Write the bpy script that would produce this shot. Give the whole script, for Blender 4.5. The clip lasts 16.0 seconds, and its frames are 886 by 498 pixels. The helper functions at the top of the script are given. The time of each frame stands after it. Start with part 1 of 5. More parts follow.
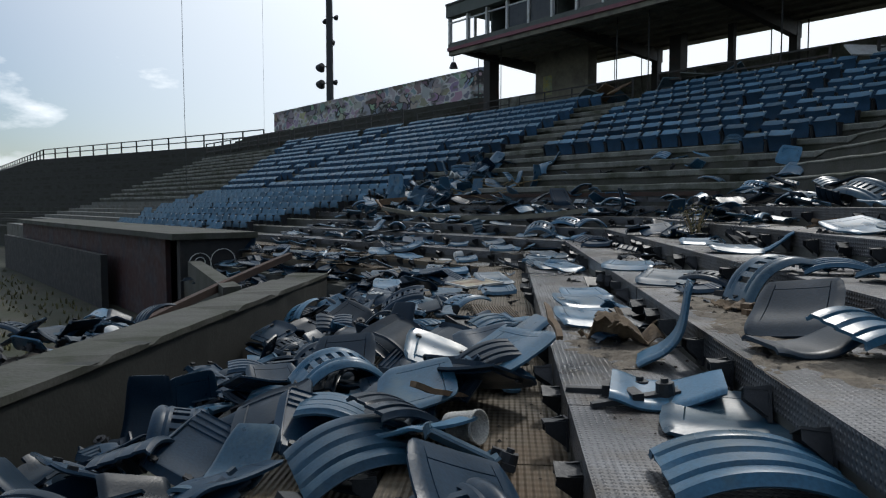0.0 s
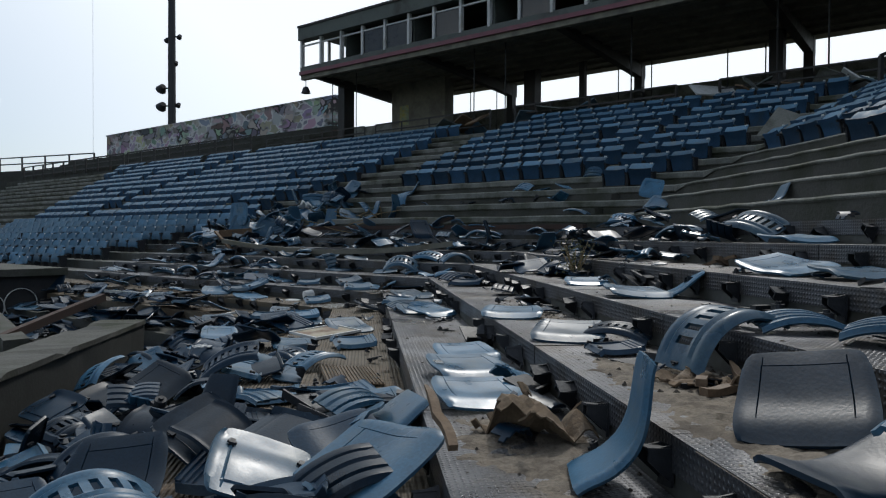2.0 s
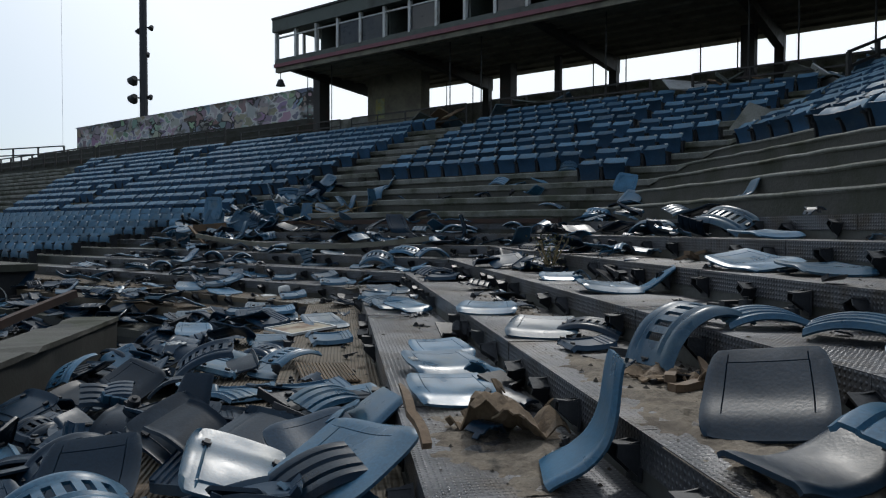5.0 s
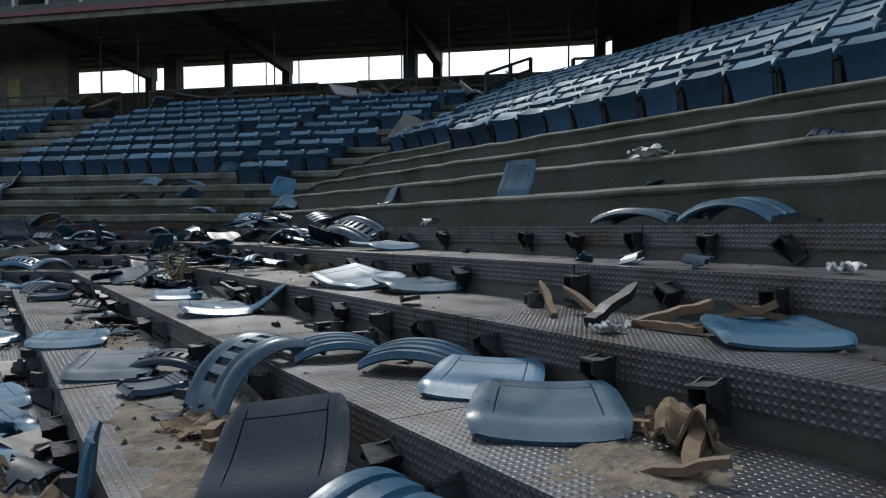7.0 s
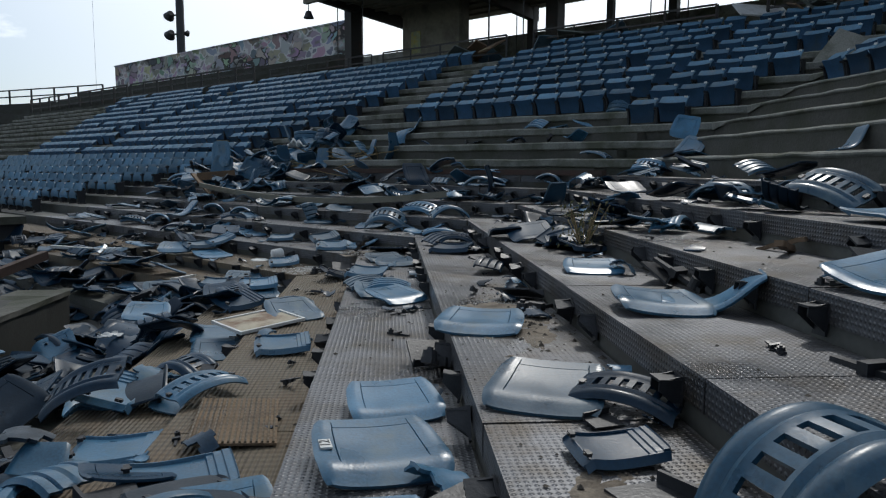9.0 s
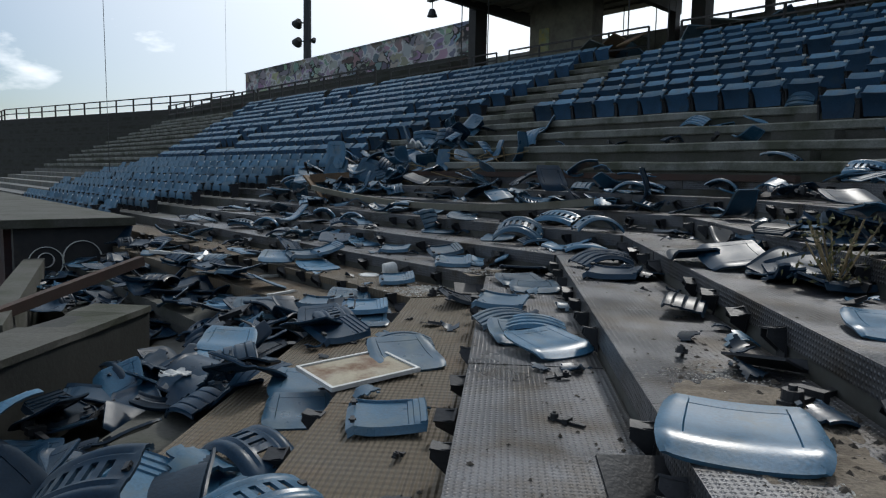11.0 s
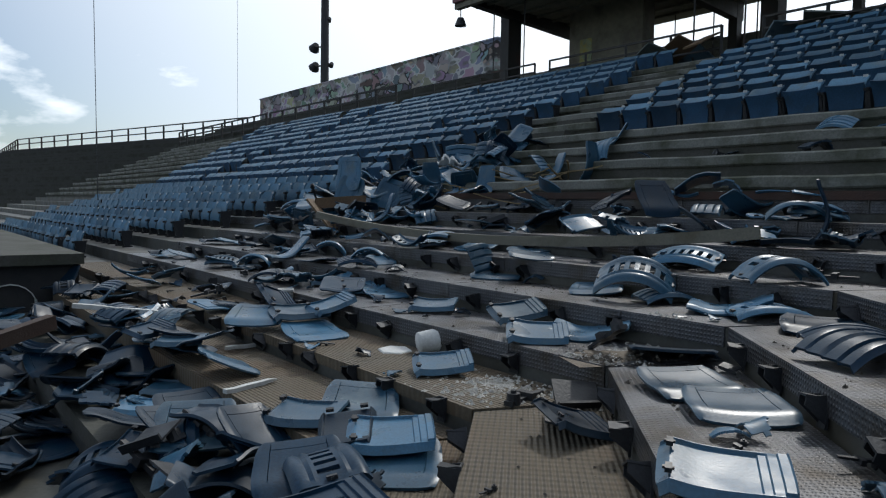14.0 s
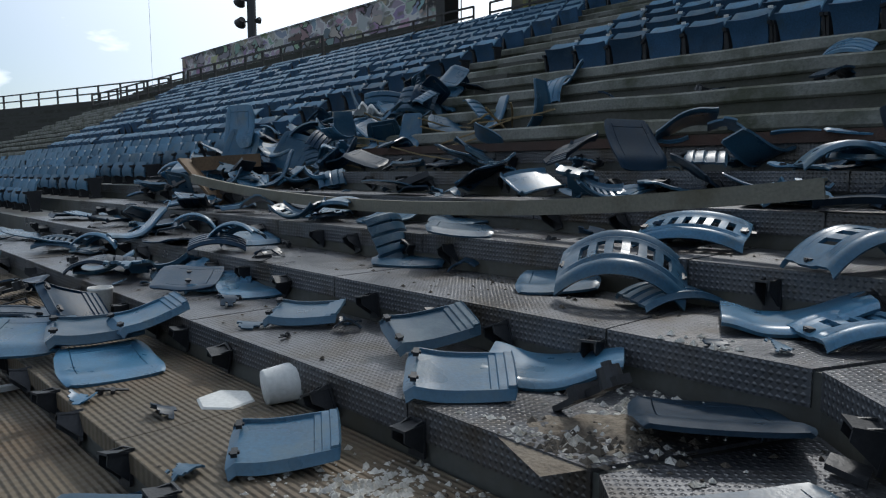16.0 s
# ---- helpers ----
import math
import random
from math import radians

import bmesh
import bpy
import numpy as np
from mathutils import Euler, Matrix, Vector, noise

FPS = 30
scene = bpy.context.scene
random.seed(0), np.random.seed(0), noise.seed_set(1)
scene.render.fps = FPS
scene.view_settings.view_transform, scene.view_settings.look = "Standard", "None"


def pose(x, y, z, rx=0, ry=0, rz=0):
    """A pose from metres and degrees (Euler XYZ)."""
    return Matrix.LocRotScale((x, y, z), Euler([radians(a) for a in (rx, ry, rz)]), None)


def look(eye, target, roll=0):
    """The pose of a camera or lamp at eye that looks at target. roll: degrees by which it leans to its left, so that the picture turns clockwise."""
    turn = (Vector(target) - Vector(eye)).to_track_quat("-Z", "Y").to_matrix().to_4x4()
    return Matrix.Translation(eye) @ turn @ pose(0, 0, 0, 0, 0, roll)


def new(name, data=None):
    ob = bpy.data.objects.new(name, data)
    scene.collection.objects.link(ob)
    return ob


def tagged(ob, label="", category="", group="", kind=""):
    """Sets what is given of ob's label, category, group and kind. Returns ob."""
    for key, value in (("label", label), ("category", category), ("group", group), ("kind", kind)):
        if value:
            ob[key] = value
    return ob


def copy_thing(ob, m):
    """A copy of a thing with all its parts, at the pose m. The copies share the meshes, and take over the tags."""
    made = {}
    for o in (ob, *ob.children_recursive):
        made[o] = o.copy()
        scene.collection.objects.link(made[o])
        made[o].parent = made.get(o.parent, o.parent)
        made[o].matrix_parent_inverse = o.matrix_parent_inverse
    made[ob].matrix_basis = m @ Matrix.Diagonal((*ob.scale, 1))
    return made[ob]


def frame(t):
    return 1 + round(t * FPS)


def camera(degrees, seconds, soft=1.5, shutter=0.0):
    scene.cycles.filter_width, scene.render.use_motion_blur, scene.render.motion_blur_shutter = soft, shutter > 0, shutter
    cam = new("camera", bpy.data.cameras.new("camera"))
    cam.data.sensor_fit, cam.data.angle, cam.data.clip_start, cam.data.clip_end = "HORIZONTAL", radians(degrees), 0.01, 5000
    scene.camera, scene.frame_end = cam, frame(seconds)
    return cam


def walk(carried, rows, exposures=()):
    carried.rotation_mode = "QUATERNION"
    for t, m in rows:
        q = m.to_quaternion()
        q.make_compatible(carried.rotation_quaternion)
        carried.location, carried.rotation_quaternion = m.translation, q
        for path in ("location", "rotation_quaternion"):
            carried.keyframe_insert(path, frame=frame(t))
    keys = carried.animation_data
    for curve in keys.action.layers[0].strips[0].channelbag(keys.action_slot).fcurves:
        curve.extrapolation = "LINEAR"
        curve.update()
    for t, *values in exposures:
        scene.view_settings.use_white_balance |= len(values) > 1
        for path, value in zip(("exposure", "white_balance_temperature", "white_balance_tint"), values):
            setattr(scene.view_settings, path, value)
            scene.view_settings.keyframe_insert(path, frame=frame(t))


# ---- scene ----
cam = camera(64.8, 16.0, soft=1.2)
METRES, EYE, TILT, LEAN, TURN = 11.0, 2.0, -3.65, 0.0, 5.34
ROWS = [
    (0.0, 0.0, 0.0, 0.0, 0.0, 0.0, -0.0),
    (0.5, 0.0029, 0.0302, 0.0055, -3.35, -0.08, 0.01),
    (1.0, 0.0165, 0.0702, 0.0006, -6.37, 1.32, 0.26),
    (1.5, 0.0155, 0.0995, 0.0049, -8.32, 1.74, 0.35),
    (2.0, 0.009, 0.1238, 0.0088, -11.82, 2.59, 0.45),
    (2.5, 0.0073, 0.1268, 0.0057, -11.76, 2.89, 0.55),
    (3.0, 0.0046, 0.1263, 0.0051, -11.71, 2.75, 0.61),
    (5.3, 0.0125, 0.1205, 0.0145, -14.75, 1.78, 0.8),
    (5.5, 0.0232, 0.1201, 0.0193, -16.96, 1.75, 0.92),
    (5.8, 0.0332, 0.1191, 0.0161, -22.8, 2.95, 1.22),
    (6.0, 0.0425, 0.1183, 0.0143, -27.7, 3.86, 1.57),
    (6.5, 0.0661, 0.1225, 0.0148, -37.96, 3.37, 2.37),
    (7.0, 0.0744, 0.1324, 0.0216, -38.6, 1.26, 2.41),
    (7.5, 0.0737, 0.1474, 0.0198, -30.47, -1.5, 2.34),
    (8.0, 0.0756, 0.1707, 0.0263, -16.82, -3.06, 1.68),
    (8.5, 0.0809, 0.2241, 0.0384, -11.99, -3.28, 0.67),
    (9.0, 0.0839, 0.2662, 0.0406, -9.69, -2.98, 0.27),
    (9.5, 0.0876, 0.3093, 0.0331, -5.74, -1.09, -0.27),
    (10.0, 0.0852, 0.3512, 0.0392, -1.91, -1.07, -0.67),
    (10.2, 0.0836, 0.367, 0.0402, -1.75, -1.2, -0.8),
    (12.3, 0.062, 0.521, 0.0461, 2.3, -3.95, -1.22),
    (12.5, 0.0574, 0.543, 0.0461, 2.24, -3.39, -1.22),
    (13.0, 0.045, 0.5923, 0.04, 1.91, -0.93, -1.37),
    (13.5, 0.0468, 0.6468, 0.045, 1.78, -1.97, -1.19),
    (14.0, 0.0444, 0.7018, 0.0496, 1.18, 0.12, -1.04),
    (14.5, 0.0587, 0.7496, 0.0488, -0.43, -0.46, -0.73),
    (15.0, 0.0712, 0.7975, 0.0546, -3.99, -0.38, -0.4),
    (15.5, 0.0837, 0.8432, 0.0531, -6.28, -1.15, -0.03),
    (16.0, 0.0749, 0.8911, 0.0546, -3.15, -2.71, 0.29),
]
walk(cam, [(t, pose(0, 0, EYE, TILT, LEAN, TURN) @ pose(METRES * x, METRES * y, METRES * z, 90 + pitch, roll, yaw)) for t, x, y, z, yaw, pitch, roll in ROWS],
     exposures=[(0.0, -0.68, 6400, 9), (5.3, -0.68, 6400, 9), (6.5, -0.48, 6400, 9), (7.4, -0.4, 6400, 9), (8.5, -0.55, 6400, 9), (10.0, -0.6, 6400, 9), (14.0, -0.55, 6350, 9), (16.0, -0.42, 6300, 9)])

# ---------------- light ----------------
SUN_HEADING, SUN_HEIGHT = 21.0, 44.0      # degrees clockwise from +y, degrees above the horizon
world = bpy.data.worlds.new("sky")
scene.world = world
world.use_nodes = True
wn = world.node_tree
sky = wn.nodes.new("ShaderNodeTexSky")
sky.sky_type, sky.sun_disc = "NISHITA", False
sky.sun_elevation, sky.sun_rotation = radians(SUN_HEIGHT), radians(SUN_HEADING)
sky.dust_density, sky.ozone_density = 1.0, 2.0
wn.nodes["Background"].inputs["Strength"].default_value = 0.145
sun_data = bpy.data.lights.new("sun", "SUN")
sun_data.energy, sun_data.angle, sun_data.color = 2.6, radians(6.0), (1.0, 0.96, 0.9)
sun = new("sun", sun_data)
_h, _e = radians(SUN_HEADING), radians(SUN_HEIGHT)
SUN_DIR = Vector((math.sin(_h) * math.cos(_e), math.cos(_h) * math.cos(_e), math.sin(_e)))
sun.matrix_world = look(SUN_DIR * 80, (0, 0, 0))

# clouds, and the white haze round the hidden sun
tc = wn.nodes.new("ShaderNodeTexCoord")
mp = wn.nodes.new("ShaderNodeMapping")
mp.inputs["Scale"].default_value = (1.0, 1.0, 2.4)
cl = wn.nodes.new("ShaderNodeTexNoise")
cl.inputs["Scale"].default_value, cl.inputs["Detail"].default_value, cl.inputs["Roughness"].default_value = 5.0, 8.0, 0.55
cr = wn.nodes.new("ShaderNodeMapRange")
cr.inputs["From Min"].default_value, cr.inputs["From Max"].default_value = 0.5, 0.62
haze = wn.nodes.new("ShaderNodeVectorMath")
haze.operation = "DOT_PRODUCT"
haze.inputs[1].default_value = SUN_DIR
hr = wn.nodes.new("ShaderNodeMapRange")
hr.inputs["From Min"].default_value, hr.inputs["From Max"].default_value = 0.43, 0.77
hr.inputs["To Min"].default_value = 0.06
either = wn.nodes.new("ShaderNodeMath")
either.operation = "MAXIMUM"
mixc = wn.nodes.new("ShaderNodeMixRGB")
mixc.inputs["Color2"].default_value = (10.9, 11.6, 12.3, 1)
wn.links.new(tc.outputs["Generated"], mp.inputs["Vector"])
wn.links.new(mp.outputs["Vector"], cl.inputs["Vector"])
wn.links.new(cl.outputs["Fac"], cr.inputs["Value"])
wn.links.new(tc.outputs["Generated"], haze.inputs[0])
wn.links.new(haze.outputs["Value"], hr.inputs["Value"])
wn.links.new(cr.outputs[0], either.inputs[0])
wn.links.new(hr.outputs[0], either.inputs[1])
wn.links.new(either.outputs[0], mixc.inputs["Fac"])
wn.links.new(sky.outputs["Color"], mixc.inputs["Color1"])
wn.links.new(mixc.outputs["Color"], wn.nodes["Background"].inputs["Color"])

# ---------------- materials ----------------


def material(name, colour, rough=0.6, metal=0.0, vary=0.25, scale=6.0, fine=60.0, bump=0.15, stain=None, stain_at=0.6, stain_scale=1.4, spec=0.5, per_object=0.0):
    """Principled surface with broad and fine variation, relief and stains, in metres."""
    m = bpy.data.materials.new(name)
    m.use_nodes = True
    n, l = m.node_tree.nodes, m.node_tree.links
    b = n["Principled BSDF"]
    b.inputs["Metallic"].default_value = metal
    b.inputs["Specular IOR Level"].default_value = spec
    g = n.new("ShaderNodeNewGeometry")
    a = n.new("ShaderNodeTexNoise")
    a.inputs["Scale"].default_value, a.inputs["Detail"].default_value = scale, 6
    f = n.new("ShaderNodeTexNoise")
    f.inputs["Scale"].default_value, f.inputs["Detail"].default_value = fine, 4
    l.new(g.outputs["Position"], a.inputs["Vector"])
    l.new(g.outputs["Position"], f.inputs["Vector"])
    add = n.new("ShaderNodeMath")
    add.operation = "ADD"
    l.new(a.outputs["Fac"], add.inputs[0])
    l.new(f.outputs["Fac"], add.inputs[1])
    mr = n.new("ShaderNodeMapRange")
    mr.inputs["From Min"].default_value, mr.inputs["From Max"].default_value = 0.6, 1.4
    mr.inputs["To Min"].default_value, mr.inputs["To Max"].default_value = 1 - vary, 1 + vary
    l.new(add.outputs[0], mr.inputs["Value"])
    hs = n.new("ShaderNodeHueSaturation")
    hs.inputs["Color"].default_value = (*colour, 1)
    l.new(mr.outputs[0], hs.inputs["Value"])
    if per_object:
        oi = n.new("ShaderNodeObjectInfo")
        r2 = n.new("ShaderNodeMapRange")
        r2.inputs["To Min"].default_value, r2.inputs["To Max"].default_value = 1 - per_object, 1 + per_object
        l.new(oi.outputs["Random"], r2.inputs["Value"])
        mul = n.new("ShaderNodeMath")
        mul.operation = "MULTIPLY"
        l.new(mr.outputs[0], mul.inputs[0])
        l.new(r2.outputs[0], mul.inputs[1])
        l.new(mul.outputs[0], hs.inputs["Value"])
    out = hs.outputs["Color"]
    if stain:
        s = n.new("ShaderNodeTexNoise")
        s.inputs["Scale"].default_value, s.inputs["Detail"].default_value, s.inputs["Roughness"].default_value = stain_scale, 9, 0.65
        l.new(g.outputs["Position"], s.inputs["Vector"])
        ramp = n.new("ShaderNodeMapRange")
        ramp.inputs["From Min"].default_value, ramp.inputs["From Max"].default_value = stain_at - 0.08, stain_at + 0.1
        l.new(s.outputs["Fac"], ramp.inputs["Value"])
        mx = n.new("ShaderNodeMixRGB")
        mx.inputs["Color2"].default_value = (*stain, 1)
        l.new(ramp.outputs[0], mx.inputs["Fac"])
        l.new(out, mx.inputs["Color1"])
        out = mx.outputs["Color"]
    l.new(out, b.inputs["Base Color"])
    rr = n.new("ShaderNodeMapRange")
    rr.inputs["From Min"].default_value, rr.inputs["From Max"].default_value = 0.3, 0.7
    rr.inputs["To Min"].default_value, rr.inputs["To Max"].default_value = max(0.03, rough - 0.12), min(1, rough + 0.12)
    l.new(a.outputs["Fac"], rr.inputs["Value"])
    l.new(rr.outputs[0], b.inputs["Roughness"])
    if bump:
        bp = n.new("ShaderNodeBump")
        bp.inputs["Strength"].default_value, bp.inputs["Distance"].default_value = bump, 0.01
        l.new(f.outputs["Fac"], bp.inputs["Height"])
        l.new(bp.outputs[0], b.inputs["Normal"])
    return m


def relief(m, kind, size, depth, strength):
    """Moulded relief in the piece's own axes: 'lug' for tread plate, 'rib' for long ribs."""
    n, l = m.node_tree.nodes, m.node_tree.links
    b = n["Principled BSDF"]
    tcn = n.new("ShaderNodeTexCoord")
    sp = n.new("ShaderNodeSeparateXYZ")
    l.new(tcn.outputs["Object"], sp.inputs[0])

    def math_node(op, a, c=None):
        q = n.new("ShaderNodeMath")
        q.operation = op
        for i, s in enumerate((a, c)):
            if s is None:
                continue
            if isinstance(s, (int, float)):
                q.inputs[i].default_value = s
            else:
                l.new(s, q.inputs[i])
        return q.outputs[0]
    f = 2 * math.pi / size
    if kind == "rib":
        h = math_node("SINE", math_node("MULTIPLY", sp.outputs[0], f))
        h2 = math_node("SINE", math_node("MULTIPLY", sp.outputs[1], f * 0.55))
        h = math_node("ADD", math_node("MULTIPLY", h, 0.85), math_node("MULTIPLY", h2, 0.3))
    else:
        a = math_node("ADD", sp.outputs[0], math_node("ADD", sp.outputs[1], sp.outputs[2]))
        c = math_node("SUBTRACT", sp.outputs[0], math_node("SUBTRACT", sp.outputs[1], sp.outputs[2]))
        h = math_node("MULTIPLY", math_node("SINE", math_node("MULTIPLY", a, f)), math_node("SINE", math_node("MULTIPLY", c, f)))
        h = math_node("MAXIMUM", h, 0.1)
    bp = n.new("ShaderNodeBump")
    bp.inputs["Strength"].default_value, bp.inputs["Distance"].default_value = strength, depth
    l.new(h, bp.inputs["Height"])
    old = [k for k in l if k.to_node == b and k.to_socket.name == "Normal"]
    if old:
        l.new(old[0].from_socket, bp.inputs["Normal"])
    l.new(bp.outputs[0], b.inputs["Normal"])
    return m


CONCRETE = material("concrete", (0.155, 0.16, 0.145), 0.85, vary=0.4, scale=2.6, fine=40, bump=0.5, stain=(0.055, 0.06, 0.04), stain_at=0.52)
# Mossy; its base also takes in the roof's shade on the upper steps.
CONCRETE_OLD = material("mossy_concrete", (0.06, 0.06, 0.053), 0.9, vary=0.35, scale=1.5, fine=30, bump=0.5, stain=(0.034, 0.038, 0.025), stain_at=0.52)
PLATE = relief(material("diamond_plate", (0.092, 0.096, 0.106), 0.37, metal=0.52, vary=0.32, scale=2.0, fine=50, bump=0.1, stain=(0.056, 0.047, 0.038), stain_at=0.55, stain_scale=2.6), "lug", 0.05, 0.004, 0.95)
TAN = relief(material("tan_ribbed_tread", (0.09, 0.072, 0.048), 0.75, vary=0.35, scale=2.0, fine=50, bump=0.1, stain=(0.1, 0.065, 0.035), stain_at=0.56), "rib", 0.028, 0.006, 0.9)
RISER = material("metal_riser", (0.072, 0.075, 0.07), 0.6, metal=0.2, vary=0.3, scale=2.0, fine=30, bump=0.1, stain=(0.05, 0.045, 0.032), stain_at=0.55)
BLUE = material("faded_blue_plastic", (0.025, 0.082, 0.142), 0.35, vary=0.35, scale=5.0, fine=80, bump=0.06, stain=(0.06, 0.1, 0.125), stain_at=0.6, stain_scale=4, per_object=0.5, spec=0.33)
NAVY = material("dark_navy_plastic", (0.005, 0.02, 0.04), 0.38, vary=0.35, scale=5.0, fine=80, bump=0.08, stain=(0.02, 0.038, 0.062), stain_at=0.66, stain_scale=4, per_object=0.5, spec=0.2)

BLUE_SEAT = material("weathered_blue_seat", (0.062, 0.132, 0.2), 0.62, vary=0.35, scale=5.0, fine=60, bump=0.08, stain=(0.1, 0.135, 0.155), stain_at=0.6, stain_scale=4, per_object=0.4, spec=0.16)
NAVY_SEAT = material("weathered_navy_seat_underside", (0.02, 0.055, 0.105), 0.6, vary=0.35, scale=5.0, fine=60, bump=0.08, stain=(0.03, 0.055, 0.08), stain_at=0.62, stain_scale=4, per_object=0.4, spec=0.2)


def worn(m, colour, low=0.56, high=0.7):
    """Pale scuffed edges."""
    n, l = m.node_tree.nodes, m.node_tree.links
    b = n["Principled BSDF"]
    src = [k for k in l if k.to_node == b and k.to_socket.name == "Base Color"][0].from_socket
    g = n.new("ShaderNodeNewGeometry")
    r = n.new("ShaderNodeMapRange")
    r.inputs["From Min"].default_value, r.inputs["From Max"].default_value = low, high
    r.inputs["To Max"].default_value = 0.55
    l.new(g.outputs["Pointiness"], r.inputs["Value"])
    mx = n.new("ShaderNodeMixRGB")
    mx.inputs["Color2"].default_value = (*colour, 1)
    l.new(r.outputs[0], mx.inputs["Fac"])
    l.new(src, mx.inputs["Color1"])
    l.new(mx.outputs["Color"], b.inputs["Base Color"])


worn(BLUE, (0.12, 0.18, 0.22))
worn(NAVY, (0.06, 0.085, 0.11))
# Green paint, with the shade on the wall's faces put into its colour.
WALL_SHADED = material("green_wall_paint_with_shade", (0.015, 0.017, 0.015), 0.8, vary=0.35, scale=1.5, fine=30, bump=0.25, stain=(0.032, 0.033, 0.03), stain_at=0.62)
BLUE_FAR = material("faded_blue_seats", (0.07, 0.145, 0.21), 0.62, vary=0.4, scale=1.2, fine=8, bump=0.0)
DARK = material("dark_iron", (0.02, 0.022, 0.026), 0.5, metal=0.3, vary=0.4, bump=0.2)
STEEL = material("dark_steel", (0.035, 0.035, 0.034), 0.65, metal=0.2, vary=0.3, bump=0.1, stain=(0.06, 0.03, 0.02), stain_at=0.62)
GREYSTEEL = material("grey_channel", (0.13, 0.125, 0.1), 0.6, metal=0.2, vary=0.3, bump=0.15, stain=(0.07, 0.06, 0.035), stain_at=0.55)
SOFFIT = material("dark_soffit", (0.19, 0.18, 0.14), 0.8, vary=0.3, bump=0.2, stain=(0.11, 0.1, 0.08), stain_at=0.55)
BOXPAINT = material("press_box_panel", (0.085, 0.1, 0.09), 0.7, vary=0.25, bump=0.1, stain=(0.05, 0.05, 0.045), stain_at=0.6)
TRIM = material("red_trim", (0.17, 0.06, 0.075), 0.6, vary=0.3, bump=0.1)
WHITE = material("weathered_white", (0.5, 0.51, 0.5), 0.6, vary=0.2, bump=0.1, stain=(0.28, 0.26, 0.22), stain_at=0.62)
PLASTER = material("plaster", (0.42, 0.41, 0.38), 0.9, vary=0.35, fine=90, bump=0.6, stain=(0.2, 0.19, 0.16), stain_at=0.55, stain_scale=9)
GRASS = material("scrubby_grass_ground", (0.022, 0.026, 0.012), 0.95, vary=0.5, scale=0.8, fine=15, bump=0.8, stain=(0.04, 0.034, 0.022), stain_at=0.56)
DIRT = material("dirt", (0.05, 0.042, 0.033), 0.95, vary=0.5, scale=9, fine=60, bump=0.5)
WOOD = material("weathered_wood", (0.13, 0.085, 0.05), 0.8, vary=0.4, scale=3, fine=40, bump=0.3)
CARD = material("soggy_board", (0.15, 0.105, 0.065), 0.9, vary=0.4, scale=8, fine=60, bump=0.4, stain=(0.06, 0.045, 0.03), stain_at=0.55, stain_scale=6)
SAND = material("sandy_dirt", (0.15, 0.125, 0.095), 0.95, vary=0.45, scale=9, fine=70, bump=0.7, stain=(0.07, 0.055, 0.04), stain_at=0.55, stain_scale=7)
STRAW = material("dry_straw", (0.2, 0.15, 0.08), 0.85, vary=0.4, bump=0.2)
LEAF = material("dry_leaf", (0.09, 0.085, 0.035), 0.8, vary=0.5, bump=0.2)
# Darker stained concrete for the far stand and the empty bleachers.
FARCONC = material("dark_stained_concrete", (0.034, 0.036, 0.031), 0.9, vary=0.4, scale=0.7, fine=12, bump=0.3, stain=(0.022, 0.025, 0.016), stain_at=0.5)
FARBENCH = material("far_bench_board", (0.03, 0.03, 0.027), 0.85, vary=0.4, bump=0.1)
RUST = material("rust", (0.05, 0.027, 0.02), 0.85, vary=0.4, scale=7, fine=60, bump=0.4, stain=(0.04, 0.025, 0.02), stain_at=0.52)
DARKWALL = material("dark_painted_wall", (0.014, 0.015, 0.017), 0.8, vary=0.35, bump=0.2, stain=(0.035, 0.03, 0.028), stain_at=0.62)
REDWALL = material("dark_red_wall", (0.035, 0.011, 0.011), 0.75, vary=0.35, bump=0.2, stain=(0.025, 0.022, 0.03), stain_at=0.55)
STAINED = material("stained_panel", (0.3, 0.27, 0.2), 0.7, vary=0.2, bump=0.1, stain=(0.12, 0.06, 0.03), stain_at=0.52, stain_scale=3.2)
POSTER = material("torn_poster", (0.25, 0.3, 0.2), 0.8, vary=0.5, scale=5, bump=0.1, stain=(0.35, 0.3, 0.08), stain_at=0.5, stain_scale=4)
PANE = material("dirty_pane", (0.02, 0.022, 0.022), 0.12, vary=0.3, bump=0.02)
CLEAR = material("clear_plastic", (0.6, 0.62, 0.6), 0.15, vary=0.1, bump=0.05)
CLEAR.node_tree.nodes["Principled BSDF"].inputs["Transmission Weight"].default_value = 0.85

# sprayed paint on the long wall: overlapping bubble shapes with pale and dark outlines
GRAFFITI = material("graffiti_concrete", (0.16, 0.16, 0.15), 0.8, vary=0.3, scale=2.0, fine=30, bump=0.2, stain=(0.08, 0.08, 0.07), stain_at=0.58)
gn, gl = GRAFFITI.node_tree.nodes, GRAFFITI.node_tree.links
gb = gn["Principled BSDF"]
base_out = [k for k in gl if k.to_node == gb and k.to_socket.name == "Base Color"][0].from_socket
gpos = gn.new("ShaderNodeNewGeometry")
gmap = gn.new("ShaderNodeMapping")
gmap.inputs["Rotation"].default_value = (0, 0, radians(-45))
gmap.inputs["Scale"].default_value = (0.001, 0.85, 1.0)
gl.new(gpos.outputs["Position"], gmap.inputs["Vector"])
gwarp = gn.new("ShaderNodeTexNoise")
gwarp.inputs["Scale"].default_value = 1.6
gl.new(gmap.outputs[0], gwarp.inputs["Vector"])
gadd = gn.new("ShaderNodeMixRGB")
gadd.blend_type, gadd.inputs["Fac"].default_value = "ADD", 1.0
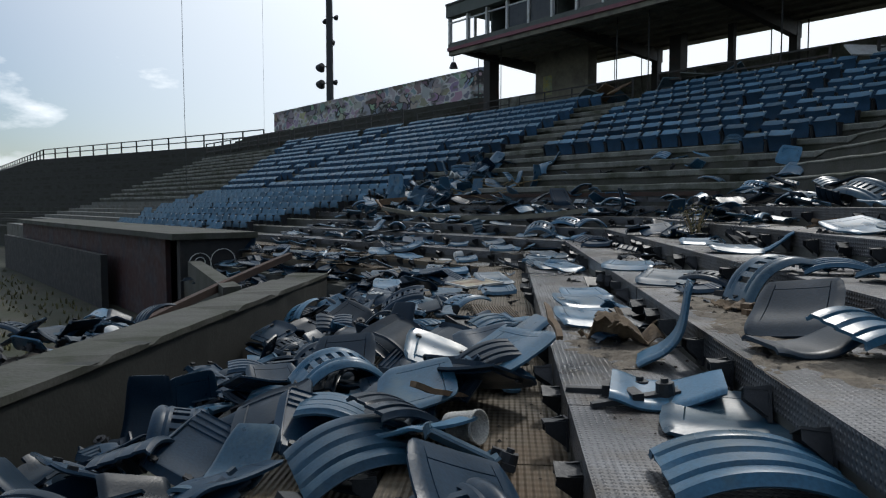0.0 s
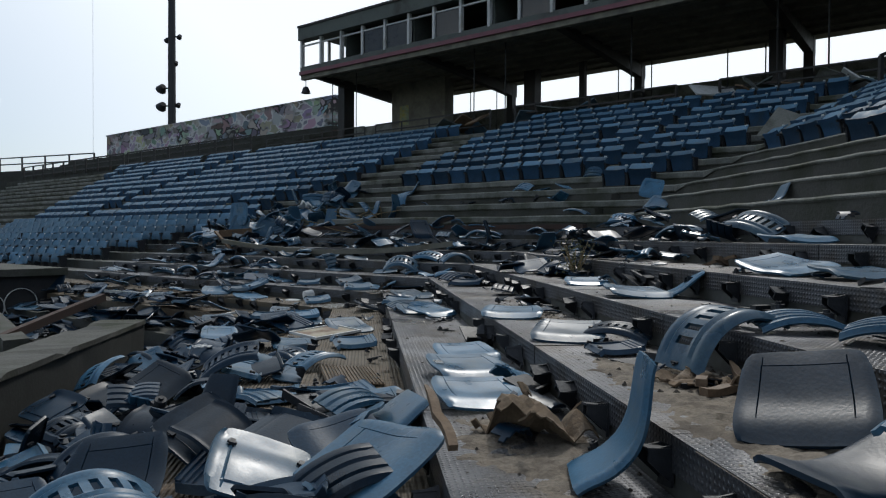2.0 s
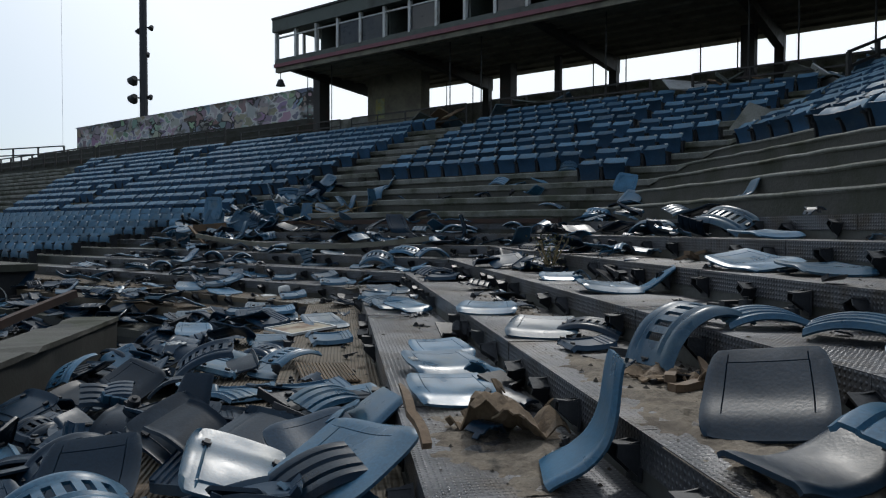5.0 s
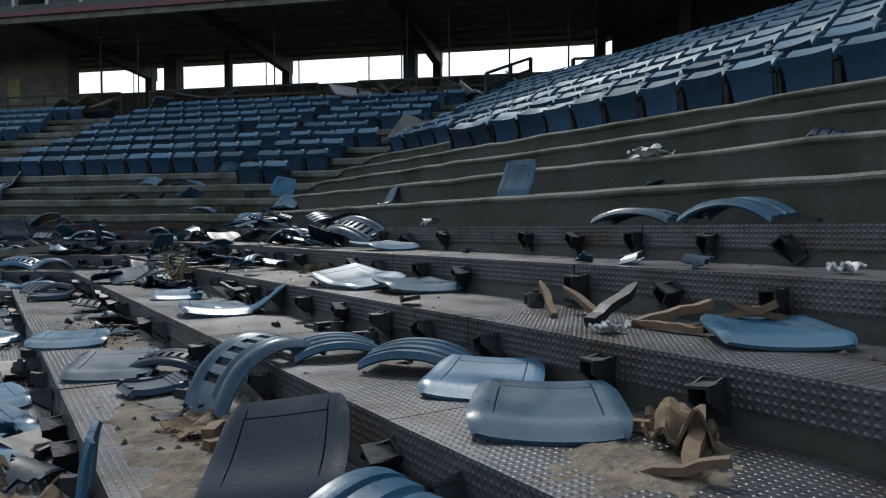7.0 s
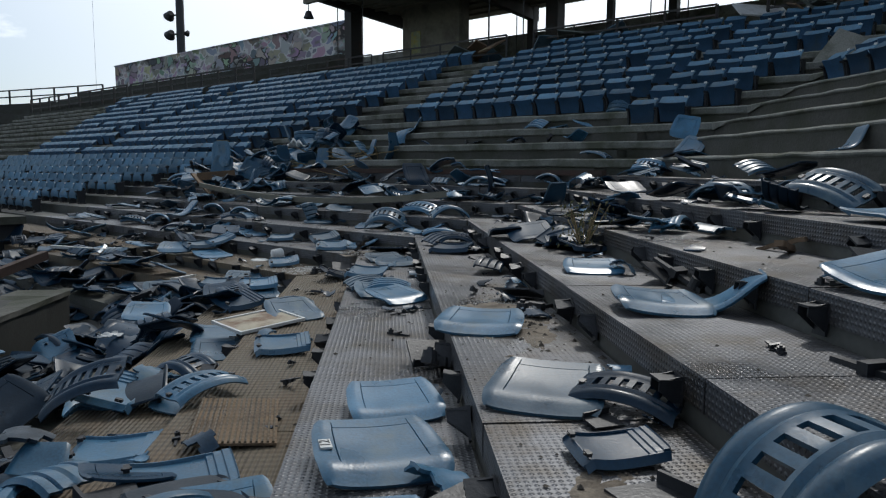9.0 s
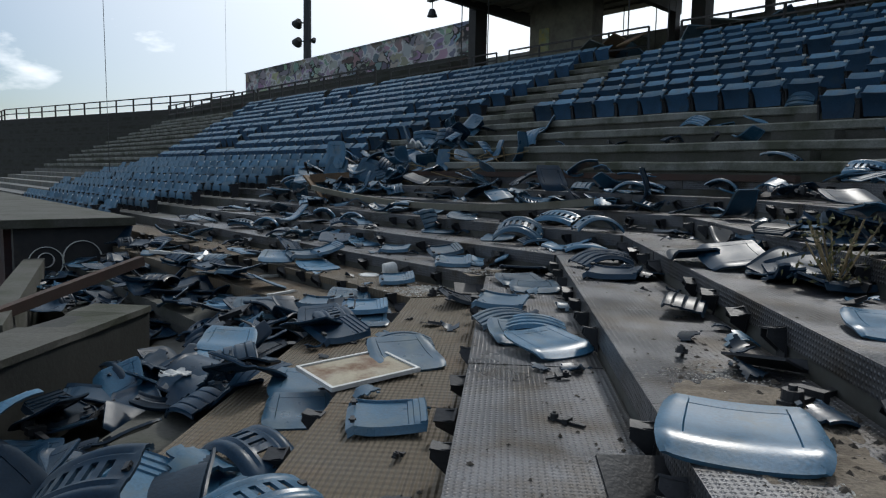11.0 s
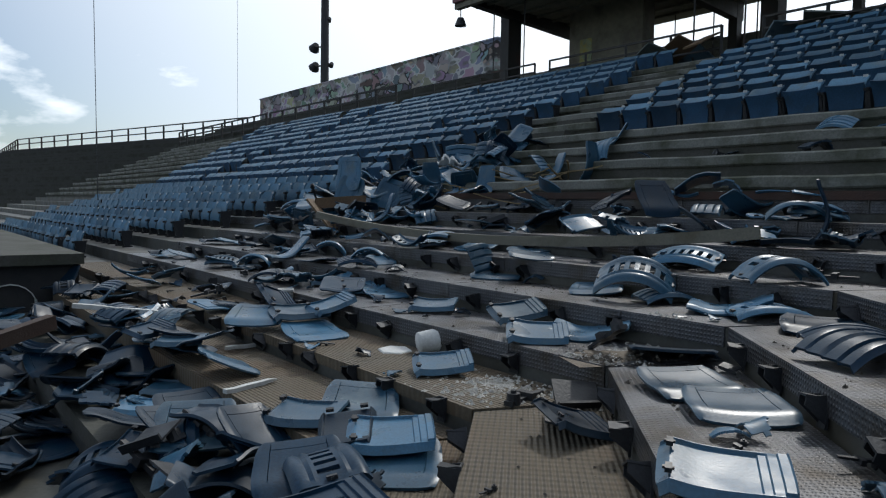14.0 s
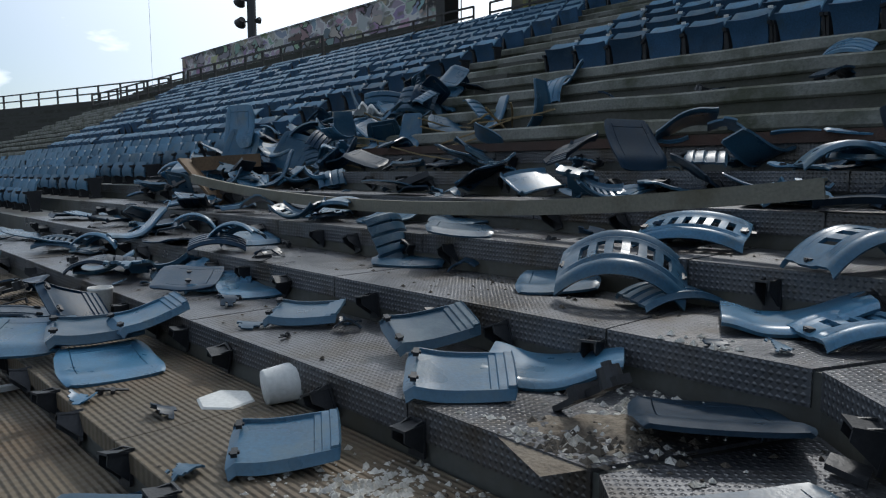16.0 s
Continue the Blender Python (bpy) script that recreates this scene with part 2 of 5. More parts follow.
gl.new(gmap.outputs[0], gadd.inputs["Color1"])
gl.new(gwarp.outputs["Color"], gadd.inputs["Color2"])
gv = gn.new("ShaderNodeTexVoronoi")
gv.inputs["Scale"].default_value = 2.1
gl.new(gadd.outputs[0], gv.inputs["Vector"])
gedge = gn.new("ShaderNodeTexVoronoi")
gedge.feature = "DISTANCE_TO_EDGE"
gedge.inputs["Scale"].default_value = 2.1
gl.new(gadd.outputs[0], gedge.inputs["Vector"])
ghs = gn.new("ShaderNodeHueSaturation")
ghs.inputs["Saturation"].default_value, ghs.inputs["Value"].default_value = 0.42, 0.4
gl.new(gv.outputs["Color"], ghs.inputs["Color"])
gsel = gn.new("ShaderNodeMapRange")
gsel.inputs["From Min"].default_value, gsel.inputs["From Max"].default_value = 0.36, 0.46
gl.new(gwarp.outputs["Fac"], gsel.inputs["Value"])
gm1 = gn.new("ShaderNodeMixRGB")
gl.new(gsel.outputs[0], gm1.inputs["Fac"])
gl.new(base_out, gm1.inputs["Color1"])
gl.new(ghs.outputs[0], gm1.inputs["Color2"])
gline = gn.new("ShaderNodeMapRange")
gline.inputs["From Min"].default_value, gline.inputs["From Max"].default_value = 0.1, 0.05
gl.new(gedge.outputs["Distance"], gline.inputs["Value"])
gm2 = gn.new("ShaderNodeMixRGB")
gtone = gn.new("ShaderNodeMapRange")
gtone.inputs["From Min"].default_value, gtone.inputs["From Max"].default_value = 0.45, 0.55
gtone.inputs["To Min"].default_value, gtone.inputs["To Max"].default_value = 0.03, 0.5
gfine = gn.new("ShaderNodeTexNoise")
gfine.inputs["Scale"].default_value = 0.9
gl.new(gmap.outputs[0], gfine.inputs["Vector"])
gl.new(gfine.outputs["Fac"], gtone.inputs["Value"])
gl.new(gtone.outputs[0], gm2.inputs["Color2"])
gl.new(gline.outputs[0], gm2.inputs["Fac"])
gl.new(gm1.outputs[0], gm2.inputs["Color1"])
gl.new(gm2.outputs[0], gb.inputs["Base Color"])

# ---------------- building helpers ----------------
S2 = math.sqrt(0.5)
BEND = 8.165                       # offset between the two facets: u = d + BEND


def uv(u, v, z=0.0):
    """A place on the far facet: u across its rows, v along them."""
    return Vector(((u - v) * S2, (u + v) * S2, z))


def mitre_v(d):
    return BEND - (math.sqrt(2) - 1) * d


def mitre_y(d):
    return (d + BEND) * math.sqrt(2) - d


def link(name, bm, mat, parent=None, label="", smooth=False):
    me = bpy.data.meshes.new(name)
    bmesh.ops.recalc_face_normals(bm, faces=bm.faces)
    bm.to_mesh(me)
    bm.free()
    me.materials.append(mat)
    if smooth:
        for p in me.polygons:
            p.use_smooth = True
    ob = new(name, me)
    if parent:
        ob.parent = parent
    if label:
        ob["label"] = label
    return ob


def part(name, bm, mat, parent, label="", smooth=False):
    return link(name, bm, mat, parent, label, smooth)


def hexa(bm, pts):
    """A solid from eight corners: four below, four above, in the same order."""
    vs = [bm.verts.new(p) for p in pts]
    for f in ((3, 2, 1, 0), (4, 5, 6, 7), (0, 1, 5, 4), (1, 2, 6, 5), (2, 3, 7, 6), (3, 0, 4, 7)):
        bm.faces.new([vs[i] for i in f])


def box(bm, x0, y0, z0, x1, y1, z1):
    hexa(bm, [(x0, y0, z0), (x1, y0, z0), (x1, y1, z0), (x0, y1, z0), (x0, y0, z1), (x1, y0, z1), (x1, y1, z1), (x0, y1, z1)])


def boxuv(bm, u0, v0, z0, u1, v1, z1):
    hexa(bm, [uv(u0, v0, z0), uv(u1, v0, z0), uv(u1, v1, z0), uv(u0, v1, z0), uv(u0, v0, z1), uv(u1, v0, z1), uv(u1, v1, z1), uv(u0, v1, z1)])


def bar(bm, a, b, w, h=None):
    """A square bar from a to b."""
    a, b, h = Vector(a), Vector(b), h or w
    t = (b - a).normalized()
    s = t.cross(Vector((0, 0, 1)) if abs(t.z) < 0.95 else Vector((1, 0, 0))).normalized()
    n = s.cross(t)
    hexa(bm, [a - s * w / 2 - n * h / 2, a + s * w / 2 - n * h / 2, b + s * w / 2 - n * h / 2, b - s * w / 2 - n * h / 2,
              a - s * w / 2 + n * h / 2, a + s * w / 2 + n * h / 2, b + s * w / 2 + n * h / 2, b - s * w / 2 + n * h / 2])


def step_solid(bm, d0, d1, z0, z1, ya=-9.0, vb=60.0):
    """A step of both facets, mitred where they meet."""
    m0, m1 = mitre_y(d0), mitre_y(d1)
    hexa(bm, [(d0, ya, z0), (d1, ya, z0), (d1, m1, z0), (d0, m0, z0), (d0, ya, z1), (d1, ya, z1), (d1, m1, z1), (d0, m0, z1)])
    a0, a1, b0, b1 = (d0, m0), (d1, m1), uv(d0 + BEND, vb), uv(d1 + BEND, vb)
    hexa(bm, [(a0[0], a0[1], z0), (a1[0], a1[1], z0), (b1.x, b1.y, z0), (b0.x, b0.y, z0), (a0[0], a0[1], z1), (a1[0], a1[1], z1), (b1.x, b1.y, z1), (b0.x, b0.y, z1)])


# ---------------- ground ----------------
bm = bmesh.new()
bmesh.ops.create_grid(bm, x_segments=60, y_segments=60, size=1500)
for w in bm.verts:
    w.co.z = 0.0
ground = link("ground", bm, GRASS)
ground.location.z = -0.9
tagged(ground, "dark scrubby grass field beside the stand", "ground", kind="structure")

# ---------------- lower stand ----------------
ROW, RISE = 0.715, 0.198
D1, Z1 = 0.25, 1.18


def row_d(k):
    return D1 + ROW * (k - 1)


def row_z(k):
    return Z1 + RISE * (k - 1) if k >= 0 else (0.34, 0.60, 0.84)[max(-3, k) + 3]


PLATE_ENDS = {}
steps = {}
for k in range(-3, 7):
    bm = bmesh.new()
    d0, d1 = row_d(k) + 0.012, row_d(k + 1) + (0.6 if k == 6 else 0.012)
    step_solid(bm, d0, d1, -0.9, row_z(k) - 0.012, vb=16.0 if k < -1 else 52.0)
    steps[k] = tagged(link("terrace_step", bm, RISER), "long metal-faced terrace step of the lower stand" if k > 0 else "low terrace step under tan ribbed treads", "step", kind="structure")


def surface_z(x, y):
    """Height of the stand under a place."""
    d = max(x, (x + y) * S2 - BEND) if y > 6 else x
    if y > 6 and (y - x) * S2 > mitre_v(x):
        d = (x + y) * S2 - BEND
    if d >= UD:
        return UZ + URISE * min(10, int((d - UD) / ROW))
    k = int(math.floor((d - D1) / ROW)) + 1
    return row_z(max(-3, min(6, k)))


UD, UZ, URISE = 12.55 - BEND, 2.42, 0.30


def up_d(j):
    return UD + ROW * j


def up_z(j):
    return UZ + URISE * j


# ---------------- upper stand ----------------
for j in range(0, 11):
    bm = bmesh.new()
    step_solid(bm, up_d(j), up_d(j + 1) + 0.02, 1.0, up_z(j), vb=52.0)
    bmesh.ops.bevel(bm, geom=[e for e in bm.edges if abs(e.verts[0].co.z - up_z(j)) < 1e-4 and abs(e.verts[1].co.z - up_z(j)) < 1e-4 and e.calc_length() > 4], offset=0.035, segments=2, affect="EDGES")
    st = link("concrete_terrace_step", bm, CONCRETE_OLD)
    nose = bmesh.new()
    step_solid(nose, up_d(j) - 0.045, up_d(j) + 0.12, up_z(j) - 0.13, up_z(j) + 0.006, vb=52.0)
    bmesh.ops.subdivide_edges(nose, edges=[e for e in nose.edges if e.calc_length() > 3], cuts=60)
    for w in nose.verts:
        if (w.co.y - w.co.x) * S2 < mitre_v(up_d(j)) - 0.05:
            w.co.z = max(w.co.z, up_z(j) - 0.05)          # thin chipped edge on the near facet
            w.co.x = max(w.co.x, up_d(j) - 0.025)
        w.co += Vector((noise.noise(w.co * 1.3), noise.noise(w.co * 1.7), noise.noise(w.co * 2.1))) * 0.022
    bmesh.ops.bevel(nose, geom=[e for e in nose.edges if e.is_boundary is False and abs(e.verts[0].co.z - e.verts[1].co.z) < 0.05 and e.calc_face_angle(0) > 1.0], offset=0.02, segments=1, affect="EDGES")
    part("nosing", nose, CONCRETE, st)
    tagged(st, "weathered rounded concrete terrace step of the upper stand", "step", kind="structure")
bm = bmesh.new()
step_solid(bm, up_d(11), 18.9, 1.0, 5.5, vb=27.0)
tagged(link("concourse_floor", bm, CONCRETE_OLD), "worn concrete concourse floor behind the seats", "floor", kind="structure")
for j in range(11, 18):
    bm = bmesh.new()
    boxuv(bm, up_d(j) + BEND, 27.0, 1.0, up_d(j + 1) + BEND + 0.02, 56.0, up_z(j))
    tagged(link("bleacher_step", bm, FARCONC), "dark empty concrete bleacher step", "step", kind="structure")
bm = bmesh.new()
step_solid(bm, 27.0 - BEND, 27.3 - BEND, 5.0, 7.75, vb=29.0)
tagged(link("parapet_wall", bm, CONCRETE), "low concrete parapet wall at the back of the concourse", "wall", kind="structure")
bm = bmesh.new()
box(bm, 27.05 - BEND, -12.0, 7.5, 27.25 - BEND, 18.6, 8.8)
tagged(link("back_wall", bm, BOXPAINT), "dark boarded wall closing the concourse behind the seats", "wall", kind="structure")
bm = bmesh.new()
boxuv(bm, 27.0, 29.3, 5.0, 27.3, 54.9, 9.62)
boxuv(bm, 26.96, 29.2, 9.62, 27.34, 55.0, 9.7)
tagged(link("graffiti_wall", bm, GRAFFITI), "long concrete wall covered in faded coloured graffiti", "wall", kind="structure")

# far stand that swings round the field
FAR = [Vector((-20.2, 56.9)), Vector((-52.6, 75.4)), Vector((-95.0, 121.0))]


def far_normal(i):
    t = (FAR[min(i + 1, 2)] - FAR[max(i - 1, 0)]).normalized() if i == 1 else (FAR[1] - FAR[0] if i == 0 else FAR[2] - FAR[1]).normalized()
    return Vector((t.y, -t.x))


def far_pt(i, off, z):
    p = FAR[i] - far_normal(i) * off
    return Vector((p.x, p.y, z))


bm, bench_bm = bmesh.new(), bmesh.new()
for r in range(22):
    o0, o1, z = r * 0.78, (r + 1) * 0.78, 7.05 - r * 0.31
    for i in range(2):
        hexa(bm, [far_pt(i, o1, -0.9), far_pt(i, o0, -0.9), far_pt(i + 1, o0, -0.9), far_pt(i + 1, o1, -0.9), far_pt(i, o1, z), far_pt(i, o0, z), far_pt(i + 1, o0, z), far_pt(i + 1, o1, z)])
        if r % 3:
            hexa(bench_bm, [far_pt(i, o1 - 0.1, z), far_pt(i, o1 - 0.42, z), far_pt(i + 1, o1 - 0.42, z), far_pt(i + 1, o1 - 0.1, z), far_pt(i, o1 - 0.1, z + 0.16), far_pt(i, o1 - 0.42, z + 0.16), far_pt(i + 1, o1 - 0.42, z + 0.16), far_pt(i + 1, o1 - 0.1, z + 0.16)])
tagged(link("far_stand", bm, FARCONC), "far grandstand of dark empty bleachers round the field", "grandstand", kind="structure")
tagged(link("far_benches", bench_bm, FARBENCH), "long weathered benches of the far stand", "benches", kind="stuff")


def rail(name, points, height, spacing, label, thick=0.06, bars=2, mat=None):
    """A rail along a line of places: posts and bars are parts."""
    top = new(name)
    top.location = points[0]
    tagged(top, label, "railing")
    inv = Matrix.Translation(-Vector(points[0]))
    mat = mat or STEEL
    for a, b in zip(points, points[1:]):
        a, b = Vector(a), Vector(b)
        for i in range(bars):
            bm = bmesh.new()
            h = height * (1 - i / max(1, bars) * 0.9)
            bar(bm, inv @ a + Vector((0, 0, h)), inv @ b + Vector((0, 0, h)), thick * 0.8)
            part("rail_bar", bm, mat, top)
        n = max(1, round((b - a).length / spacing))
        for i in range(n + 1):
            bm = bmesh.new()
            p = inv @ a.lerp(b, i / n)
            bar(bm, p, p + Vector((0, 0, height)), thick)
            part("post", bm, mat, top)
    return top


rail("far_railing", [far_pt(0, 0.1, 7.05), far_pt(1, 0.1, 7.05), far_pt(2, 0.1, 7.05)], 1.15, 2.6, "thin steel railing along the top of the far stand", 0.11, 2)
for v0, v1 in ((28.5, 40.0), (40.5, 54.5)):
    rail("stand_railing", [uv(21.0, v0, up_z(10) + 0.3), uv(21.0, v1, up_z(10) + 0.3)], 1.0, 1.5, "dark steel railing across the bleachers below the graffiti wall", 0.09, 3)
for v0, v1 in ((1.0, 7.0), (8.2, 13.6), (14.6, 20.0), (20.6, 26.8)):
    rail("concourse_railing", [uv(20.6, v0, 5.5), uv(20.6, v1, 5.5)], 0.85, 1.35, "dark steel railing at the concourse edge above the seats", 0.06, 3)
rail("stair_railing", [uv(18.4, 3.0, up_z(8)), uv(21.6, 2.2, 5.9)], 1.1, 1.4, "dark steel stair railing beside wrecked panels", 0.08, 3)
rail("stair_railing", [uv(20.9, -0.5, 5.5), uv(20.9, 1.0, 5.5)], 1.25, 1.2, "dark steel stair railing beside wrecked panels", 0.08, 3)

# ---------------- press box ----------------
press = new("press_box")
press.location = uv(23.5, 12.0, 5.5)
tagged(press, "long derelict press box with white mullions on dark columns", "press box")
PI = Matrix.Translation(-press.location)


def ppart(name, bm, mat, label=""):
    bm.transform(PI)
    return part(name, bm, mat, press, label)


def ring(name, d0, d1, z0, z1, mat, label="", vb=23.8, ya=-12.0):
    bm = bmesh.new()
    step_solid(bm, d0 - BEND, d1 - BEND, z0, z1, ya=ya, vb=vb)
    return ppart(name, bm, mat, label)


ring("soffit", 20.25, 27.3, 8.74, 8.82, SOFFIT, "dark slatted soffit")
ring("floor_edge", 20.06, 20.25, 8.5, 8.68, SOFFIT)
ring("trim", 19.96, 20.3, 8.68, 8.82, TRIM, "faded red trim band")
ring("sill_panel", 20.02, 20.14, 8.82, 9.02, BOXPAINT)
ring("fascia", 19.9, 20.3, 10.1, 10.6, BOXPAINT, "grey-green roof fascia")
ring("roof", 20.3, 27.4, 10.42, 10.58, BOXPAINT)
ring("roof_edge", 19.85, 20.4, 10.6, 10.68, STEEL)
ring("back_wall", 24.6, 24.8, 8.82, 10.42, BOXPAINT)
for i in range(27):
    v = 23.72 - 1.18 * i
    if v < 3.5:
        break
    bm = bmesh.new()
    boxuv(bm, 20.0, v - 0.05, 8.98, 20.16, v + 0.05, 10.12)
    mull = ppart("mullion", bm, WHITE, "white-painted mullion")
    bm = bmesh.new()
    boxuv(bm, 20.04, v - 1.13, 9.86, 20.12, v - 0.05, 9.91)
    ppart("transom", bm, WHITE)
    if i in (3, 4, 6, 9, 12, 13, 16):
        bm = bmesh.new()
        boxuv(bm, 20.07, v - 1.13, 9.02, 20.09, v - 0.05, 9.86)
        ppart("window_pane", bm, PANE, "dirty dark window pane")
    if i % 3 == 2:
        bm = bmesh.new()
        boxuv(bm, 20.3, v - 0.06, 8.82, 24.6, v + 0.02, 10.42)
        ppart("partition", bm, BOXPAINT)
for u in (20.1, 21.6, 23.2, 24.7):
    bm = bmesh.new()
    boxuv(bm, u - 0.05, 23.72, 8.82, u + 0.05, 23.82, 10.42)
    ppart("mullion", bm, WHITE)
bm = bmesh.new()
boxuv(bm, 23.9, 19.2, 5.5, 24.5, 22.2, 8.74)
ppart("stair_tower", bm, SOFFIT, "dark concrete stair tower")
bm = bmesh.new()
boxuv(bm, 23.87, 21.2, 6.9, 23.9, 21.7, 7.75)
ppart("poster", bm, POSTER, "torn pale green and yellow poster")
bm = bmesh.new()
boxuv(bm, 22.1, 23.35, 5.0, 22.7, 23.75, 8.74)
ppart("column", bm, STEEL)
for u, v, w in ((24.9, 15.7, 0.5), (24.9, 13.4, 0.22), (26.6, 17.75, 0.3), (26.6, 11.9, 0.3), (24.9, 6.6, 0.42), (26.6, 6.0, 0.3), (26.6, 0.2, 0.4)):
    bm = bmesh.new()
    boxuv(bm, u, v - w / 2, 5.5, u + w, v + w / 2, 8.74)
    ppart("column", bm, STEEL)
for v in (23.3, 17.75, 11.9, 6.0, 0.2):
    bm = bmesh.new()
    pts = [uv(20.3, v - 0.14, 8.6), uv(27.0, v - 0.14, 8.15), uv(27.0, v + 0.14, 8.15), uv(20.3, v + 0.14, 8.6)]
    hexa(bm, pts + [Vector((p.x, p.y, 8.745)) for p in pts])
    ppart("haunched_beam", bm, STEEL)
rnd = random.Random(7)
for i in range(16):
    v = 23 - i * 1.45 + rnd.uniform(-0.3, 0.3)
    bm = bmesh.new()
    u = rnd.choice((21.0, 24.0, 26.6))
    bar(bm, uv(u, v, 5.5), uv(u, v, 8.74), 0.035)
    ppart("hanging_rod", bm, STEEL)
for y in (14.0, 8.0, 2.0, -4.0):
    bm = bmesh.new()
    box(bm, 16.8, y - 0.2, 5.5, 17.2, y + 0.2, 8.74)
    ppart("column", bm, STEEL)
# purlins under the soffit
for i in range(8):
    bm = bmesh.new()
    step_solid(bm, 20.9 + i * 0.78 - BEND, 21.0 + i * 0.78 - BEND, 8.66, 8.742, ya=-12.0, vb=23.7)
    ppart("purlin", bm, SOFFIT)
# small lamp hanging under the corner of the box
lamp_t = new("corner_lamp")
lamp_t.location = uv(20.16, 23.6, 8.5)
tagged(lamp_t, "small dark lamp hanging under the press box corner", "lamp")
bm = bmesh.new()
bar(bm, (0, 0, 0), (0, 0, -0.3), 0.03)
part("stem", bm, DARK, lamp_t)
bm = bmesh.new()
bmesh.ops.create_cone(bm, cap_ends=True, segments=12, radius1=0.2, radius2=0.1, depth=0.26, matrix=Matrix.Translation((0, 0, -0.42)))
part("shade", bm, DARK, lamp_t)

# ---------------- light mast and wires ----------------
mast = new("light_mast")
mast.location = (-15.2, 59.1, -0.9)
tagged(mast, "tall dark floodlight mast behind the stand", "light mast")
bm = bmesh.new()
bmesh.ops.create_cone(bm, cap_ends=True, segments=12, radius1=0.36, radius2=0.24, depth=34, matrix=Matrix.Translation((0, 0, 17)))
part("pole", bm, DARK, mast)
for z, dx in ((14.6, -0.75), (13.2, -0.75), (18.7, 0.6), (18.4, -0.35), (13.3, 0.5), (16.6, 0.3)):
    bm = bmesh.new()
    bar(bm, (0, 0, z), (dx, 0, z), 0.1)
    part("arm", bm, DARK, mast)
    big = abs(dx) > 0.7
    bm = bmesh.new()
    bmesh.ops.create_cone(bm, cap_ends=True, segments=14, radius1=0.42 if big else 0.22, radius2=0.22 if big else 0.14, depth=0.5 if big else 0.3,
                          matrix=Matrix.Translation((dx, 0, z)) @ pose(0, 0, 0, 60, 0, 40).to_3x3().to_4x4())
    part("floodlight", bm, DARK, mast)


def wire(pts, r, label):
    cu = bpy.data.curves.new("wire", "CURVE")
    cu.dimensions, cu.bevel_depth, cu.bevel_resolution = "3D", r, 1
    sp = cu.splines.new("POLY")
    sp.points.add(len(pts) - 1)
    for q, p in zip(sp.points, pts):
        q.co = (*p, 1)
    cu.materials.append(DARK)
    tmp = bpy.data.objects.new("wire", cu)
    me = bpy.data.meshes.new_from_object(tmp)
    bpy.data.objects.remove(tmp)
    return tagged(new("hanging_wire", me), label, "wire")


wire([(-13.3, 28.0, 1.2), (-13.35, 28.0, 8.0), (-13.3, 28.0, 40.0)], 0.010, "thin dark wire hanging down over the seats")
wire([(-16.0, 45.0, 4.0), (-16.0, 45.0, 50.0)], 0.007, "thin dark wire hanging down over the seats")

# ---------------- front wall, dugout ----------------
bm = bmesh.new()
for i in range(16):
    y0, y1 = -9 + i * 1.245, -9 + (i + 1) * 1.245
    box(bm, -3.42, y0, -0.9, -2.9, y1, 0.88)
bmesh.ops.remove_doubles(bm, verts=bm.verts, dist=0.001)
bmesh.ops.delete(bm, geom=[f for f in bm.faces if abs(f.normal.y) > 0.9 and -8.9 < f.calc_center_median().y < 10.85], context="FACES")
bmesh.ops.subdivide_edges(bm, edges=[e for e in bm.edges if e.calc_length() > 0.4], cuts=4, use_grid_fill=True)
for w in bm.verts:
    if w.co.z > 0.6:
        c = noise.noise(w.co * 1.7) + 0.7 * noise.noise(w.co * 7)
        if w.co.z > 0.85:
            w.co.z += 0.012 * c - (0.05 if c > 0.55 else 0)
        w.co.x += 0.012 * c
fw = tagged(link("front_wall", bm, WALL_SHADED), "chipped green concrete wall, darkened for shade, in front of the lowest row", "wall", kind="structure")
bm = bmesh.new()
box(bm, -3.44, -9.0, 0.845, -2.88, 10.92, 0.9)
bmesh.ops.subdivide_edges(bm, edges=[e for e in bm.edges if e.calc_length() > 3], cuts=110)
for w in bm.verts:
    c = noise.noise(w.co * 1.9) + 0.8 * noise.noise(w.co * 6)
    w.co.x += 0.018 * c
    w.co.z += 0.014 * c - (0.045 if c > 0.5 and w.co.z > 0.87 else 0)
part("coping", bm, CONCRETE_OLD, fw, "chipped bare concrete coping")
bm = bmesh.new()
hexa(bm, [uv(4.3, 10.6, -0.9), uv(4.6, 10.6, -0.9), uv(5.9, 15.8, -0.9), uv(5.6, 15.8, -0.9), uv(4.3, 10.6, 0.7), uv(4.6, 10.6, 0.7), uv(5.9, 15.8, 0.72), uv(5.6, 15.8, 0.72)])
tagged(link("field_wall", bm, CONCRETE_OLD), "painted low concrete wall beside the dugout", "wall", kind="structure")

dug = new("dugout")
dug.location = uv(6.2, 16.0, -0.9)
tagged(dug, "low dugout with a flat concrete roof and dark red walls", "dugout")
DI = Matrix.Translation(-dug.location)


def dpart(name, u0, v0, z0, u1, v1, z1, mat, label=""):
    bm = bmesh.new()
    boxuv(bm, u0, v0, z0, u1, v1, z1)
    bm.transform(DI)
    return part(name, bm, mat, dug, label)


